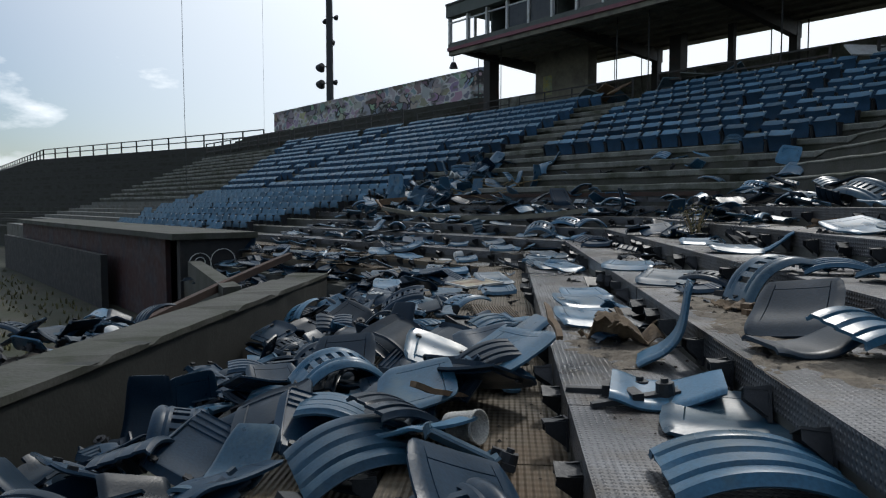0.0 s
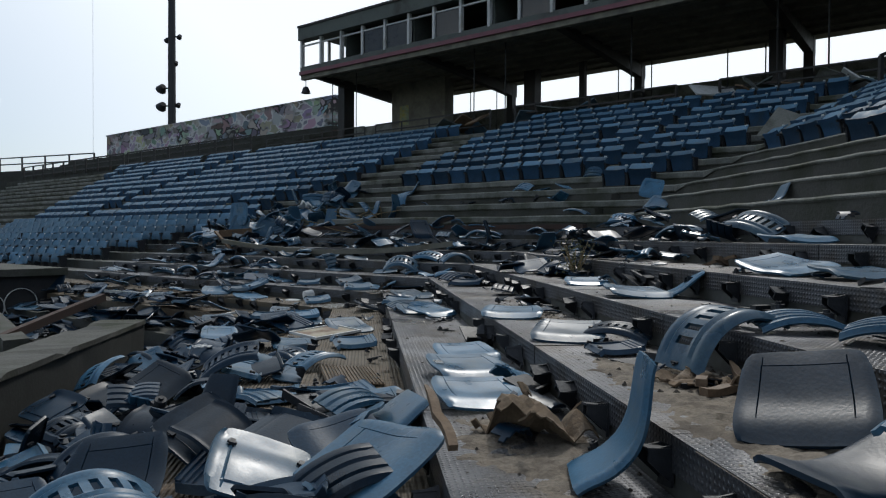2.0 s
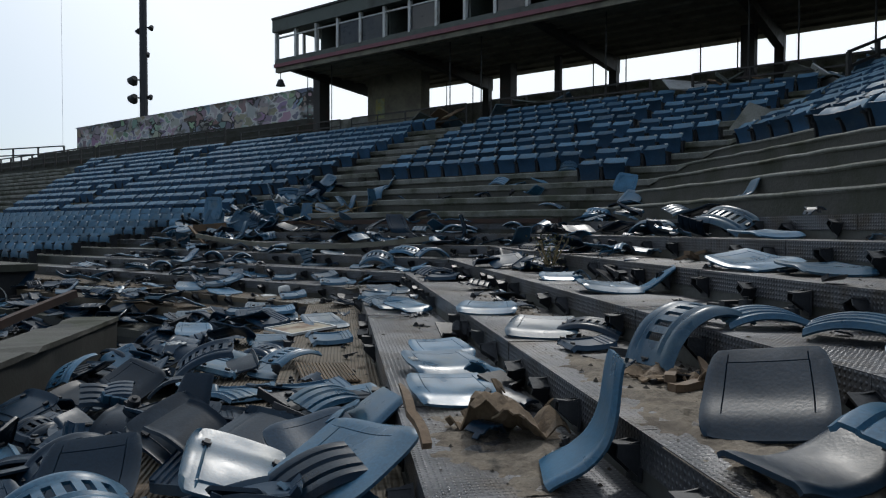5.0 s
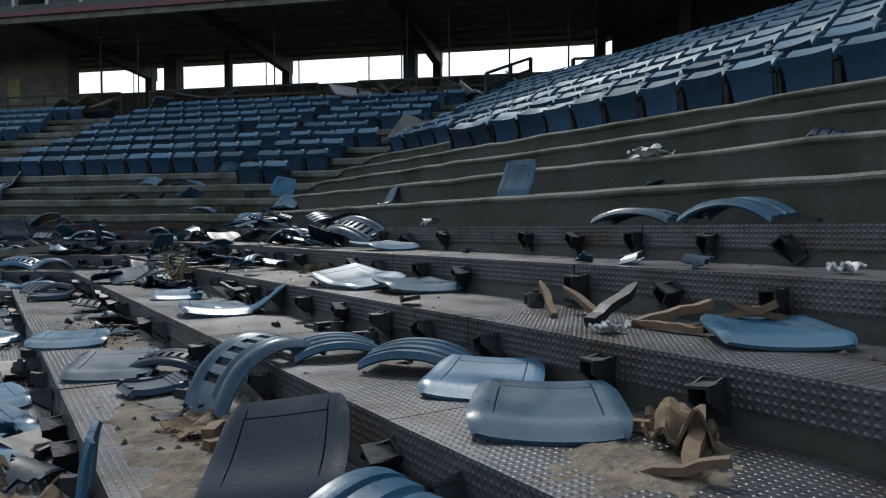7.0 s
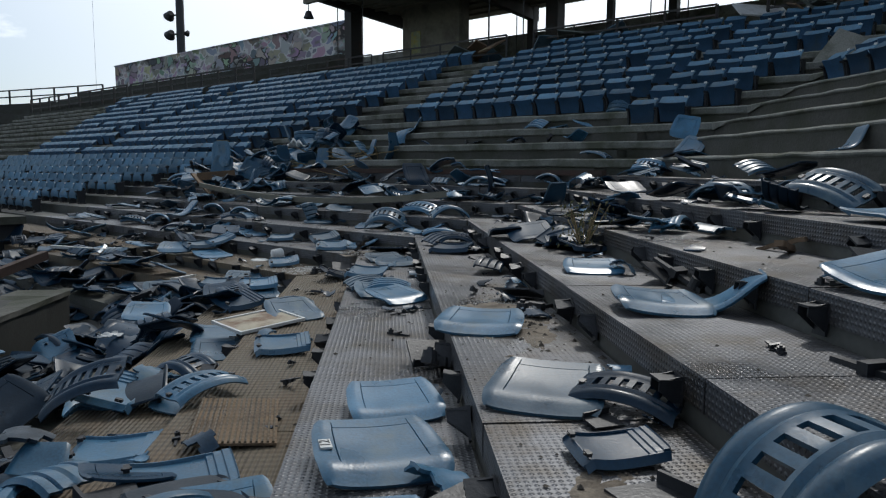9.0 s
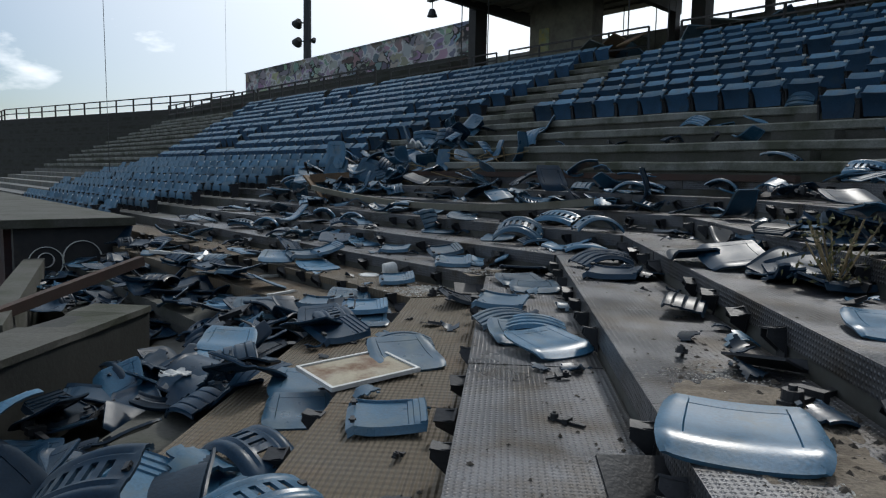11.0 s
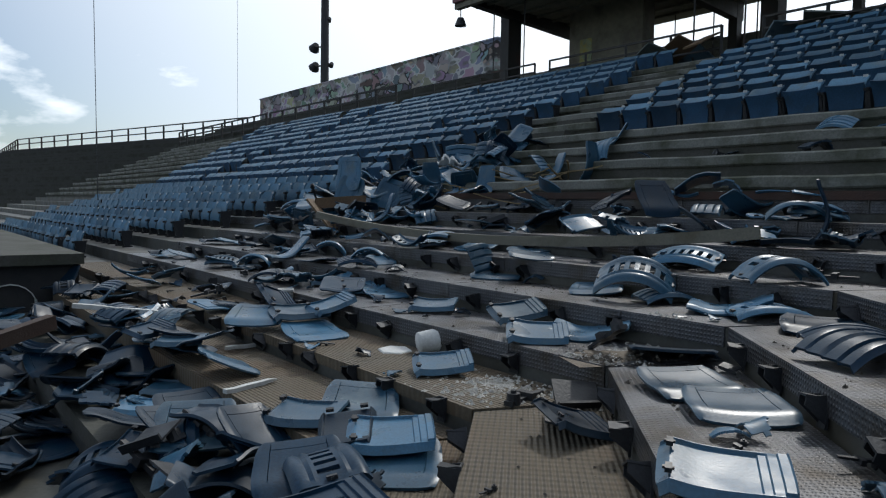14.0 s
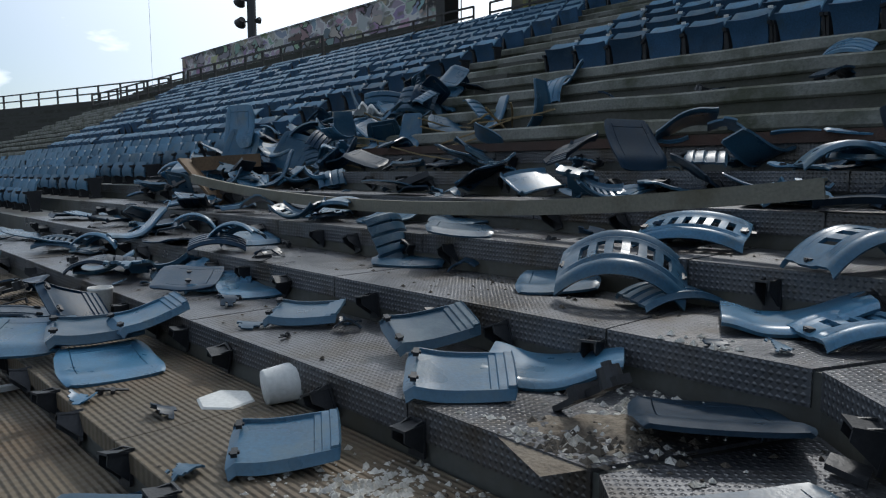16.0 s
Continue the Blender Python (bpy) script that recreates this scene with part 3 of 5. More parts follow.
dpart("roof_slab", 5.3, 15.9, 1.2, 7.35, 36.5, 1.34, CONCRETE_OLD, "flat weathered concrete roof slab")
dpart("end_wall", 5.5, 16.0, -0.9, 7.3, 16.2, 1.2, DARKWALL, "dark end wall with white sprayed loops")
dpart("back_wall", 7.0, 16.2, -0.9, 7.2, 36.3, 1.2, DARKWALL)
dpart("front_panel", 5.5, 17.0, -0.9, 5.62, 36.3, 1.2, REDWALL, "dark red panelled front")
bm = bmesh.new()
for cu_, cz, r0 in ((5.95, 0.62, 0.26), (5.95, 0.66, 0.12), (6.5, 0.66, 0.3), (6.95, 0.55, 0.14)):
    for i in range(20):
        a0, a1 = i / 20 * 2 * math.pi, (i + 1) / 20 * 2 * math.pi
        bar(bm, uv(cu_ + r0 * math.cos(a0), 15.985, cz + r0 * math.sin(a0)), uv(cu_ + r0 * math.cos(a1), 15.985, cz + r0 * math.sin(a1)), 0.035, 0.012)
bm.transform(DI)
part("sprayed_paint", bm, WHITE, dug, "white sprayed paint loops")
bm = bmesh.new()
boxuv(bm, 5.0, 20.9, -0.9, 5.18, 38.0, 0.6)
tagged(link("field_fence_wall", bm, DARKWALL), "low dark concrete wall in front of the dugout", "wall", kind="structure")

# ---------------- seats that still stand ----------------


def shell(nx, ny, f, thick, hole=None):
    """A moulded sheet: f(s, t) gives its upper side for s, t from 0 to 1; hole(i, j) leaves cells open."""
    bm = bmesh.new()
    top = [[Vector(f(i / nx, j / ny)) for j in range(ny + 1)] for i in range(nx + 1)]
    tv = [[None] * (ny + 1) for _ in range(nx + 1)]
    bv = [[None] * (ny + 1) for _ in range(nx + 1)]
    for i in range(nx + 1):
        for j in range(ny + 1):
            a = top[min(i + 1, nx)][j] - top[max(i - 1, 0)][j]
            b = top[i][min(j + 1, ny)] - top[i][max(j - 1, 0)]
            n = a.cross(b).normalized()
            tv[i][j] = bm.verts.new(top[i][j])
            bv[i][j] = bm.verts.new(top[i][j] - n * thick)
    solid = [[not (hole and hole(i, j)) for j in range(ny)] for i in range(nx)]
    ok = lambda i, j: 0 <= i < nx and 0 <= j < ny and solid[i][j]
    for i in range(nx):
        for j in range(ny):
            if not solid[i][j]:
                continue
            bm.faces.new((tv[i][j], tv[i + 1][j], tv[i + 1][j + 1], tv[i][j + 1]))
            bm.faces.new((bv[i][j], bv[i][j + 1], bv[i + 1][j + 1], bv[i + 1][j]))
            for di, dj, p, q in ((-1, 0, (i, j + 1), (i, j)), (1, 0, (i + 1, j), (i + 1, j + 1)), (0, -1, (i, j), (i + 1, j)), (0, 1, (i + 1, j + 1), (i, j + 1))):
                if not ok(i + di, j + dj):
                    bm.faces.new((tv[q[0]][q[1]], tv[p[0]][p[1]], bv[p[0]][p[1]], bv[q[0]][q[1]]))
    bmesh.ops.delete(bm, geom=[w for w in bm.verts if not w.link_faces], context="VERTS")
    return bm


def smooth_step(a, b, x):
    x = min(1.0, max(0.0, (x - a) / (b - a)))
    return x * x * (3 - 2 * x)


def back_f(s, t):
    # upright back, wrapped at the sides, leaning; front looks along -y
    x = (s - 0.5) * 0.47
    return (x, 0.05 - 0.04 * (2 * abs(s - 0.5)) ** 2 + 0.07 * t + 0.03 * smooth_step(0.85, 1, t), 0.20 + 0.29 * t)


def pan_f(s, t):
    # folded-up seat pan
    x = (s - 0.5) * 0.43
    return (x, -0.08 - 0.03 * math.sin(t * math.pi) + 0.05 * t, 0.14 + 0.22 * t - 0.02 * (2 * abs(s - 0.5)) ** 3)


def standard_mesh():
    bm = bmesh.new()
    box(bm, -0.02, -0.06, 0.0, 0.02, 0.12, 0.03)
    hexa(bm, [(-0.014, -0.02, 0.03), (0.014, -0.02, 0.03), (0.014, 0.09, 0.03), (-0.014, 0.09, 0.03), (-0.014, -0.07, 0.27), (0.014, -0.07, 0.27), (0.014, 0.13, 0.27), (-0.014, 0.13, 0.27)])
    hexa(bm, [(-0.018, -0.11, 0.27), (0.018, -0.11, 0.27), (0.018, 0.13, 0.27), (-0.018, 0.13, 0.27), (-0.018, -0.12, 0.305), (0.018, -0.12, 0.305), (0.018, 0.15, 0.32), (-0.018, 0.15, 0.32)])
    return bm


def back_up_f(s, t):
    # back of the upper rows: a short panel that leans and rolls away at its top
    x = (s - 0.5) * 0.46
    return (x, -0.03 - 0.03 * (2 * abs(s - 0.5)) ** 2 + 0.13 * t + 0.05 * t * t, 0.345 + 0.17 * t - 0.025 * t * t)


def pan_up_f(s, t):
    # folded-up pan, wider and further out at its top, hollow across
    a = (s - 0.5) * 2
    return (a * (0.2 + 0.035 * t), -0.01 - 0.1 * t * t + 0.02 * (1 - a * a), 0.06 + 0.305 * t + 0.012 * a * a * t)


def make_seat(upper=False):
    top = new("stadium_seat")
    tagged(top, "faded blue folding stadium seat on dark iron standards", "seat", "seats still standing in rows")
    part("backrest", shell(6, 4, back_up_f if upper else back_f, 0.022), BLUE_SEAT, top, "", True).data.set_sharp_from_angle(angle=radians(30))
    part("seat_pan", shell(5, 3, pan_up_f if upper else pan_f, 0.022), NAVY_SEAT if upper else BLUE_SEAT, top, "dark navy underside" if upper else "", True).data.set_sharp_from_angle(angle=radians(30))
    for x in (-0.255, 0.255):
        part("standard", standard_mesh(), DARK, top, "dark iron standard").location.x = x
    bm = bmesh.new()
    box(bm, 0.17, 0.045, 0.462, 0.225, 0.06, 0.492) if upper else box(bm, 0.14, 0.098, 0.455, 0.2, 0.106, 0.49)
    part("number_plate", bm, WHITE, top, "small pale number plate")
    return top


SEATS = {False: make_seat(), True: make_seat(True)}
rnd = random.Random(3)
seat_no = [0]


def m_b(u, v, z, jitter=1.0):
    j = rnd.uniform(-1, 1) * jitter
    return Matrix.Translation(uv(u, v, z)) @ pose(0, 0, 0, rnd.uniform(-3, 4) * jitter, 1.2 * j, 315 + 180 + 180 + 3 * j)


def m_a(x, y, z, jitter=1.0):
    j = rnd.uniform(-1, 1) * jitter
    return Matrix.Translation((x, y, z)) @ pose(0, 0, 0, rnd.uniform(-3, 4) * jitter, 1.2 * j, 270 + 3 * j)


first = {False: True, True: True}


def set_seat(m, upper=True):
    if first[upper]:
        SEATS[upper].matrix_basis = m
        first[upper] = False
    else:
        copy_thing(SEATS[upper], m)


_cheap = {False: (shell(3, 2, back_f, 0.025), shell(2, 1, pan_f, 0.025)), True: (shell(3, 3, back_up_f, 0.02),)}
_under = shell(2, 1, pan_up_f, 0.02)
_std = bmesh.new()
box(_std, -0.27, -0.08, 0.0, -0.24, 0.1, 0.3)
lists = {"blue": [], "dark": [], "navy": []}


def add_far(m, upper=True):
    if upper:
        _under.verts.index_update()
        lists["navy"].append(([m @ w.co for w in _under.verts], [[w.index for w in f.verts] for f in _under.faces]))
    for b_ in _cheap[upper]:
        b_.verts.index_update()
        lists["blue"].append(([m @ w.co for w in b_.verts], [[w.index for w in f.verts] for f in b_.faces]))
    _std.verts.index_update()
    lists["dark"].append(([m @ w.co for w in _std.verts], [[w.index for w in f.verts] for f in _std.faces]))


PITCH = 0.54
# lower block beyond the dugout
for k in range(0, 7):
    v = 17.35 + 0.42 * (6 - k) + (0.35 if k < 2 else 0)
    i = 0
    while v < (32.5 if k > 1 else 30.5):
        if rnd.random() > 0.03:
            m = m_b(row_d(k) + BEND + 0.36, v, row_z(k), 0.7)
            set_seat(m, False) if i < 14 else add_far(m, False)
        v += PITCH
        i += 1
# upper long block
for j in range(0, 11):
    v = 17.35 - 0.28 * j if j < 4 else 16.3 - 0.1 * (j - 4)
    i = 0
    while v < 31.5 + 0.75 * j:
        gap = 26.6 < v < 27.5 or 35.8 < v < 36.6
        if rnd.random() > 0.04 and not gap:
            m = m_b(up_d(j) + BEND + 0.36, v, up_z(j), 0.7)
            set_seat(m) if (i < 5 and j < 6) else add_far(m)
        v += PITCH
        i += 1
# upper middle block
for j in range(3, 11):
    for i in range(11):
        if rnd.random() > 0.03:
            set_seat(m_b(up_d(j) + BEND + 0.36, 7.95 + PITCH * i - 0.10 * (j - 3) + (0.3 if j > 6 else 0), up_z(j), 0.9))
# block at the bend
for j in range(2, 11):
    v = 7.25 - 0.05 * j
    while v > mitre_v(up_d(j)) + 0.45:
        if rnd.random() > 0.05:
            set_seat(m_b(up_d(j) + BEND + 0.36, v, up_z(j), 1.6))
        v -= PITCH
# block of the near facet
for j in range(3, 11):
    y = (10.4 if j == 3 else mitre_y(up_d(j)) - 0.9)
    i = 0
    while y > -6:
        if rnd.random() > 0.03:
            m = m_a(up_d(j) + 0.36, y, up_z(j), 3.0 if (j == 3 and y > 8.5) else 1.0)
            set_seat(m) if (j < 5 and y > 1) else add_far(m)
        y -= PITCH
        i += 1
for name, key, mat in (("distant_seats", "blue", BLUE_FAR), ("distant_seat_standards", "dark", DARK), ("distant_seat_undersides", "navy", NAVY_SEAT)):
    co, fa = [], []
    for vs, fs in lists[key]:
        n0 = len(co)
        co.extend(vs)
        fa.extend([[n0 + q for q in f] for f in fs])
    me = bpy.data.meshes.new(name)
    me.from_pydata([tuple(c) for c in co], [], fa)
    me.materials.append(mat)
    tagged(new(name, me), "rows of faded blue stadium seats further off" if key == "blue" else "dark iron and navy undersides of the distant seats", "seats", kind="stuff")

# ---------------- brackets left on the risers ----------------
bm = bmesh.new()
hexa(bm, [(-0.045, -0.012, 0.0), (0.045, -0.012, 0.0), (0.045, 0.0, 0.0), (-0.045, 0.0, 0.0), (-0.045, -0.012, 0.15), (0.045, -0.012, 0.15), (0.045, 0.0, 0.15), (-0.045, 0.0, 0.15)])
for x in (-0.04, 0.032):
    hexa(bm, [(x, -0.1, 0.09), (x + 0.008, -0.1, 0.09), (x + 0.008, -0.012, 0.02), (x, -0.012, 0.02), (x, -0.1, 0.13), (x + 0.008, -0.1, 0.13), (x + 0.008, -0.012, 0.15), (x, -0.012, 0.15)])
box(bm, -0.045, -0.105, 0.128, 0.045, -0.012, 0.138)
bm.transform(Matrix.Diagonal((0.85, 0.95, 0.9, 1)))
BRACKET = tagged(link("seat_bracket", bm, DARK), "dark iron seat bracket still bolted to a riser", "bracket", "brackets left on the risers")
firstb = [True]


def set_bracket(m):
    if firstb[0]:
        BRACKET.matrix_basis = m
        firstb[0] = False
    else:
        copy_thing(BRACKET, m)


rnd = random.Random(11)
for k in range(0, 7):
    d, z = row_d(k) - 0.004, row_z(k - 1) + 0.02
    y = mitre_y(d) - 0.35
    while y > 0.8:
        if rnd.random() > 0.14:
            set_bracket(Matrix.Translation((d, y + rnd.uniform(-0.05, 0.05), z)) @ pose(0, 0, 0, rnd.uniform(-12, 4), rnd.choice((0, 0, 25, -30)) + rnd.uniform(-9, 9), 270 + rnd.uniform(-10, 10)))
        y -= 0.5
    v = mitre_v(d) + 0.3
    while v < 17.0:
        if rnd.random() > 0.14:
            set_bracket(Matrix.Translation(uv(d + BEND, v + rnd.uniform(-0.05, 0.05), z)) @ pose(0, 0, 0, rnd.uniform(-12, 4), rnd.choice((0, 0, 25, -30)) + rnd.uniform(-9, 9), 315 + rnd.uniform(-10, 10)))
        v += 0.47
# ---------------- broken seat pieces ----------------


def slotted(bend=0.13, w=0.5, h=0.32):
    """An arched back: thick turned-down rims, two engraved lines and a row of square slots."""
    def f(s, t):
        a, e = (s - 0.5) * 2, min(t, 1 - t)
        line = -0.009 if 0.2 < e < 0.26 and 0.05 < s < 0.95 else 0.0
        band = -0.006 if e > 0.3 else 0.0
        skirt = -0.034 * (1 - smooth_step(0.0, 0.09, e))
        return ((s - 0.5) * w * (1 - 0.05 * abs(t - 0.5)), (t - 0.5) * h, bend * (1 - abs(a) ** 2.2) + line + band + skirt)
    return shell(31, 17, f, 0.016, lambda i, j: 6 <= j <= 10 and i % 4 in (1, 2) and 4 <= i <= 27)


def grooved(bend=0.06, w=0.46, h=0.3):
    """An arched back of stepped bands, with short slots at one end."""
    def f(s, t):
        a, e = (s - 0.5) * 2, min(t, 1 - t)
        g = sum(0.017 * (1 - smooth_step(0.0, 0.035, abs(t - c))) for c in (0.24, 0.5, 0.76)) if 0.05 < s < 0.93 else 0.0
        step = 0.006 * int(t * 4)
        return ((s - 0.5) * w, (t - 0.5) * h, bend * (1 - abs(a) ** 2.2) - g + step - 0.03 * (1 - smooth_step(0, 0.07, e)))
    return shell(14, 33, f, 0.016)


def ticks(n, marks, width=0.012):
    """Even places from -1 to 1, with a close pair at each mark for an engraved line."""
    out = [-1 + 2 * i / n for i in range(n + 1)]
    out = [q for q in out if all(abs(q - m) > 1.6 / n for m in marks)]
    return sorted(out + [m + k * width for m in marks for k in (-1, 0, 1)])


PAN_A, PAN_B = ticks(18, (-0.66, 0.66)), ticks(16, (0.68,))
TRAY_A, TRAY_B = ticks(14, (-0.8, 0.45, 0.6, 0.75, 0.9), 0.02), ticks(10, (-0.8, 0.8), 0.03)


def pan(curl=0.05, w=0.46, h=0.43, dish=0.02, lip=0.05):
    """A moulded seat pan: rounded corners, hollow across, rolled-down front lip, raised back edge and an engraved line round its middle."""
    def f(s, t):
        a, b = PAN_A[round(s * (len(PAN_A) - 1))], PAN_B[round(t * (len(PAN_B) - 1))]
        pull = 0.1 * (abs(a) * abs(b)) ** 4
        z = dish * a * a + curl * smooth_step(-0.2, 1.2, b) - lip * smooth_step(0.45, 1.08, -b) ** 1.5
        z -= 0.01 * smooth_step(0.93, 1.0, abs(a))
        if (abs(abs(a) - 0.66) < 0.001 and -0.5 < b < 0.695) or (abs(b - 0.68) < 0.001 and abs(a) < 0.67):
            z -= 0.007
        return (a * w / 2 * (1 - 0.07 * smooth_step(0.3, 1, t)) * (1 - pull), b * h / 2 * (1 - pull), z + 0.06)
    return shell(len(PAN_A) - 1, len(PAN_B) - 1, f, 0.014)


def tray(w=0.46, h=0.37):
    """Underside of a seat pan: dished panel between side flanges, three steps at one end and a notched box at the other."""
    def f(s, t):
        a, b = TRAY_A[round(s * (len(TRAY_A) - 1))], TRAY_B[round(t * (len(TRAY_B) - 1))]
        pull = 0.08 * (abs(a) * abs(b)) ** 4
        z = 0.045 + 0.014 * smooth_step(-0.2, 1.0, a) + 0.014 * smooth_step(0.3, 1.0, -a)
        if abs(b) < 0.79:
            z -= 0.014
            if a > 0.45:
                z += 0.008 * int((a - 0.45) / 0.15 + 1.01) - (0.012 if a > 0.9 else 0.0)
        else:
            z -= 0.035 * smooth_step(0.86, 1.0, abs(b))
        if a < -0.8:
            z -= 0.03 * smooth_step(0.8, 1.0, -a)
        z -= 0.03 * smooth_step(0.9, 1.0, a)
        return (a * w / 2 * (1 - pull), b * h / 2 * (1 - 0.05 * a) * (1 - pull), z)
    return shell(len(TRAY_A) - 1, len(TRAY_B) - 1, f, 0.012)


def curled(w=0.52, h=0.34, rise=0.17):
    """A back torn off whole: swept up at one end, with two engraved lines along it."""
    def f(s, t):
        e = min(t, 1 - t)
        z = rise * smooth_step(0.3, 1.1, s) ** 1.4 + 0.03 * (1 - smooth_step(0.0, 0.3, s)) - 0.02 * (1 - smooth_step(0, 0.08, e))
        z -= 0.007 if (0.3 < t < 0.35 or 0.65 < t < 0.7) and 0.1 < s < 0.95 else 0.0
        return ((s - 0.5) * w * (1 - 0.08 * s), (t - 0.5) * h * (1 - 0.22 * s ** 3), z)
    return shell(22, 20, f, 0.018)


def fragment(seed, w=0.34, h=0.3, curl=0.06):
    def f(s, t):
        return ((s - 0.5) * w, (t - 0.5) * h, curl * (1 - (2 * s - 1) ** 2) + 0.03 * t * t + 0.004 * (int(t * 9) % 2))

    def broken(i, j):
        q = Vector((i * 0.37, j * 0.37, seed * 3.1))
        return noise.noise(q) + 0.9 * math.hypot((i - 4.5) / 5, (j - 4) / 4.5) ** 2 > 0.75
    return shell(10, 9, f, 0.02, broken)


def arm(length=0.4):
    bm = bmesh.new()
    hexa(bm, [(-length / 2, -0.03, 0.0), (length / 2, -0.018, 0.0), (length / 2, 0.018, 0.0), (-length / 2, 0.03, 0.0), (-length / 2, -0.03, 0.03), (length / 2, -0.018, 0.02), (length / 2, 0.018, 0.02), (-length / 2, 0.03, 0.03)])
    bmesh.ops.create_cone(bm, cap_ends=True, segments=12, radius1=0.045, radius2=0.04, depth=0.07, matrix=Matrix.Translation((-length / 2 + 0.06, 0, 0.035)))
    bmesh.ops.create_cone(bm, cap_ends=True, segments=8, radius1=0.018, radius2=0.018, depth=0.02, matrix=Matrix.Translation((-length / 2 + 0.06, 0, 0.078)))
    box(bm, -0.02, -0.06, 0.0, 0.03, 0.06, 0.05)
    return bm


def iron_plate():
    bm = bmesh.new()
    hexa(bm, [(-0.17, -0.1, 0.0), (0.12, -0.12, 0.0), (0.18, 0.06, 0.0), (-0.1, 0.12, 0.0), (-0.17, -0.1, 0.012), (0.12, -0.12, 0.012), (0.18, 0.06, 0.012), (-0.1, 0.12, 0.012)])
    hexa(bm, [(-0.17, -0.1, 0.012), (0.12, -0.12, 0.012), (0.12, -0.105, 0.012), (-0.17, -0.085, 0.012), (-0.17, -0.1, 0.06), (0.12, -0.12, 0.05), (0.12, -0.105, 0.05), (-0.17, -0.085, 0.06)])
    return bm


KINDS, DARK_KINDS = {}, {}


def kind(name, bm, mat, label, category, group, smooth=True):
    me = bpy.data.meshes.new(name)
    bmesh.ops.recalc_face_normals(bm, faces=bm.faces)
    bm.to_mesh(me)
    bm.free()
    me.materials.append(mat)
    if smooth:
        for p in me.polygons:
            p.use_smooth = True
        me.set_sharp_from_angle(angle=radians(28))
    KINDS.setdefault(name, []).append((me, label, category, group))
    if mat is BLUE:
        dark = me.copy()
        dark.materials[0] = NAVY
        DARK_KINDS.setdefault(name, []).append((dark, label.replace("faded blue", "dark navy").replace("blue", "dark navy"), category, group))


GP = "broken seat pieces strewn over the steps"
kind("slotted_backrest", slotted(), BLUE, "broken faded blue slotted plastic backrest lying on a step", "backrest", GP)
kind("slotted_backrest", slotted(0.06), BLUE, "broken faded blue slotted plastic backrest lying on a step", "backrest", GP)
kind("grooved_backrest", grooved(), BLUE, "curved blue plastic backrest with moulded grooves lying on a step", "backrest", GP)
kind("grooved_backrest", grooved(0.085, 0.48, 0.34), BLUE, "curved blue plastic backrest with moulded grooves lying on a step", "backrest", GP)
kind("loose_seat_pan", pan(0.03, 0.46, 0.43, 0.012, 0.032), BLUE, "loose faded blue moulded plastic seat pan on a step", "seat pan", GP)
kind("loose_seat_pan", pan(0.05, 0.45, 0.46, 0.008, 0.022), BLUE, "loose faded blue moulded plastic seat pan on a step", "seat pan", GP)
kind("loose_seat_pan", pan(0.015, 0.46, 0.42, 0.016, 0.036), BLUE, "loose faded blue moulded plastic seat pan on a step", "seat pan", GP)
kind("upturned_seat_pan", tray(), BLUE, "upturned blue plastic seat pan showing its ribbed underside", "seat pan", GP)
kind("upturned_seat_pan", tray(0.45, 0.33), BLUE, "upturned blue plastic seat pan showing its ribbed underside", "seat pan", GP)
kind("curled_backrest", curled(0.52, 0.32, 0.2), BLUE, "curled blue plastic backrest swept up at one end", "backrest", GP)
kind("curled_backrest", curled(0.5, 0.36, 0.11), BLUE, "curled blue plastic backrest swept up at one end", "backrest", GP)
for s_ in range(4):
    kind("plastic_fragment", fragment(s_, 0.3 + 0.05 * s_, 0.3, 0.03 + 0.03 * s_), BLUE, "jagged broken fragment of blue seat plastic", "fragment", GP)
kind("scrap_iron_bar", arm(), DARK, "dark iron bar with a round hub lying loose", "iron bar", GP, False)
kind("scrap_iron_bar", arm(0.32), DARK, "dark iron bar with a round hub lying loose", "iron bar", GP, False)
kind("scrap_iron", iron_plate(), DARK, "bent sheet of dark scrap iron lying loose", "scrap iron", GP, False)


_b = bmesh.new()
box(_b, -0.012, -0.022, 0.0, 0.012, 0.022, 0.018)
box(_b, -0.02, -0.006, 0.004, 0.02, 0.006, 0.014)
LUG = bpy.data.meshes.new("mounting_lug")
_b.to_mesh(LUG)
_b.free()
LUG.materials.append(DARK)
FITTINGS = {"loose_seat_pan": ((-0.15, -0.1, 0.032), (0.15, -0.1, 0.032)), "upturned_seat_pan": ((-0.19, -0.1, 0.055), (-0.19, 0.1, 0.055)),
            "slotted_backrest": ((-0.225, 0.0, 0.0), (0.225, 0.0, 0.0)), "grooved_backrest": ((-0.205, 0.0, -0.01), (0.205, 0.0, -0.01))}


def drop(name, x, y, z, yaw=0.0, tip=0.0, lean=0.0, variant=0, flip=False, sink=0.0, size=1.0, navy=False):
    """Lays a piece down at a place so that its lowest point rests at z."""
    pool = DARK_KINDS[name] if navy and name in DARK_KINDS else KINDS[name]
    me, label, category, group = pool[variant % len(pool)]
    size *= 0.92
    r = pose(0, 0, 0, tip + (180 if flip else 0), lean, 0).to_3x3()
    r = pose(0, 0, 0, 0, 0, yaw).to_3x3() @ r
    low = min((r @ w.co).z for w in me.vertices) * size
    ob = new(name, me)
    ob.matrix_basis = Matrix.Translation((x, y, z - low - sink)) @ r.to_4x4() @ Matrix.Diagonal((size, size, size, 1))
    tagged(ob, label, category, group)
    for px, py, pz in FITTINGS.get(name, ()):
        lug = new("mounting_lug", LUG)
        lug.parent = ob
        lug.location = (px, py, pz)
    return ob


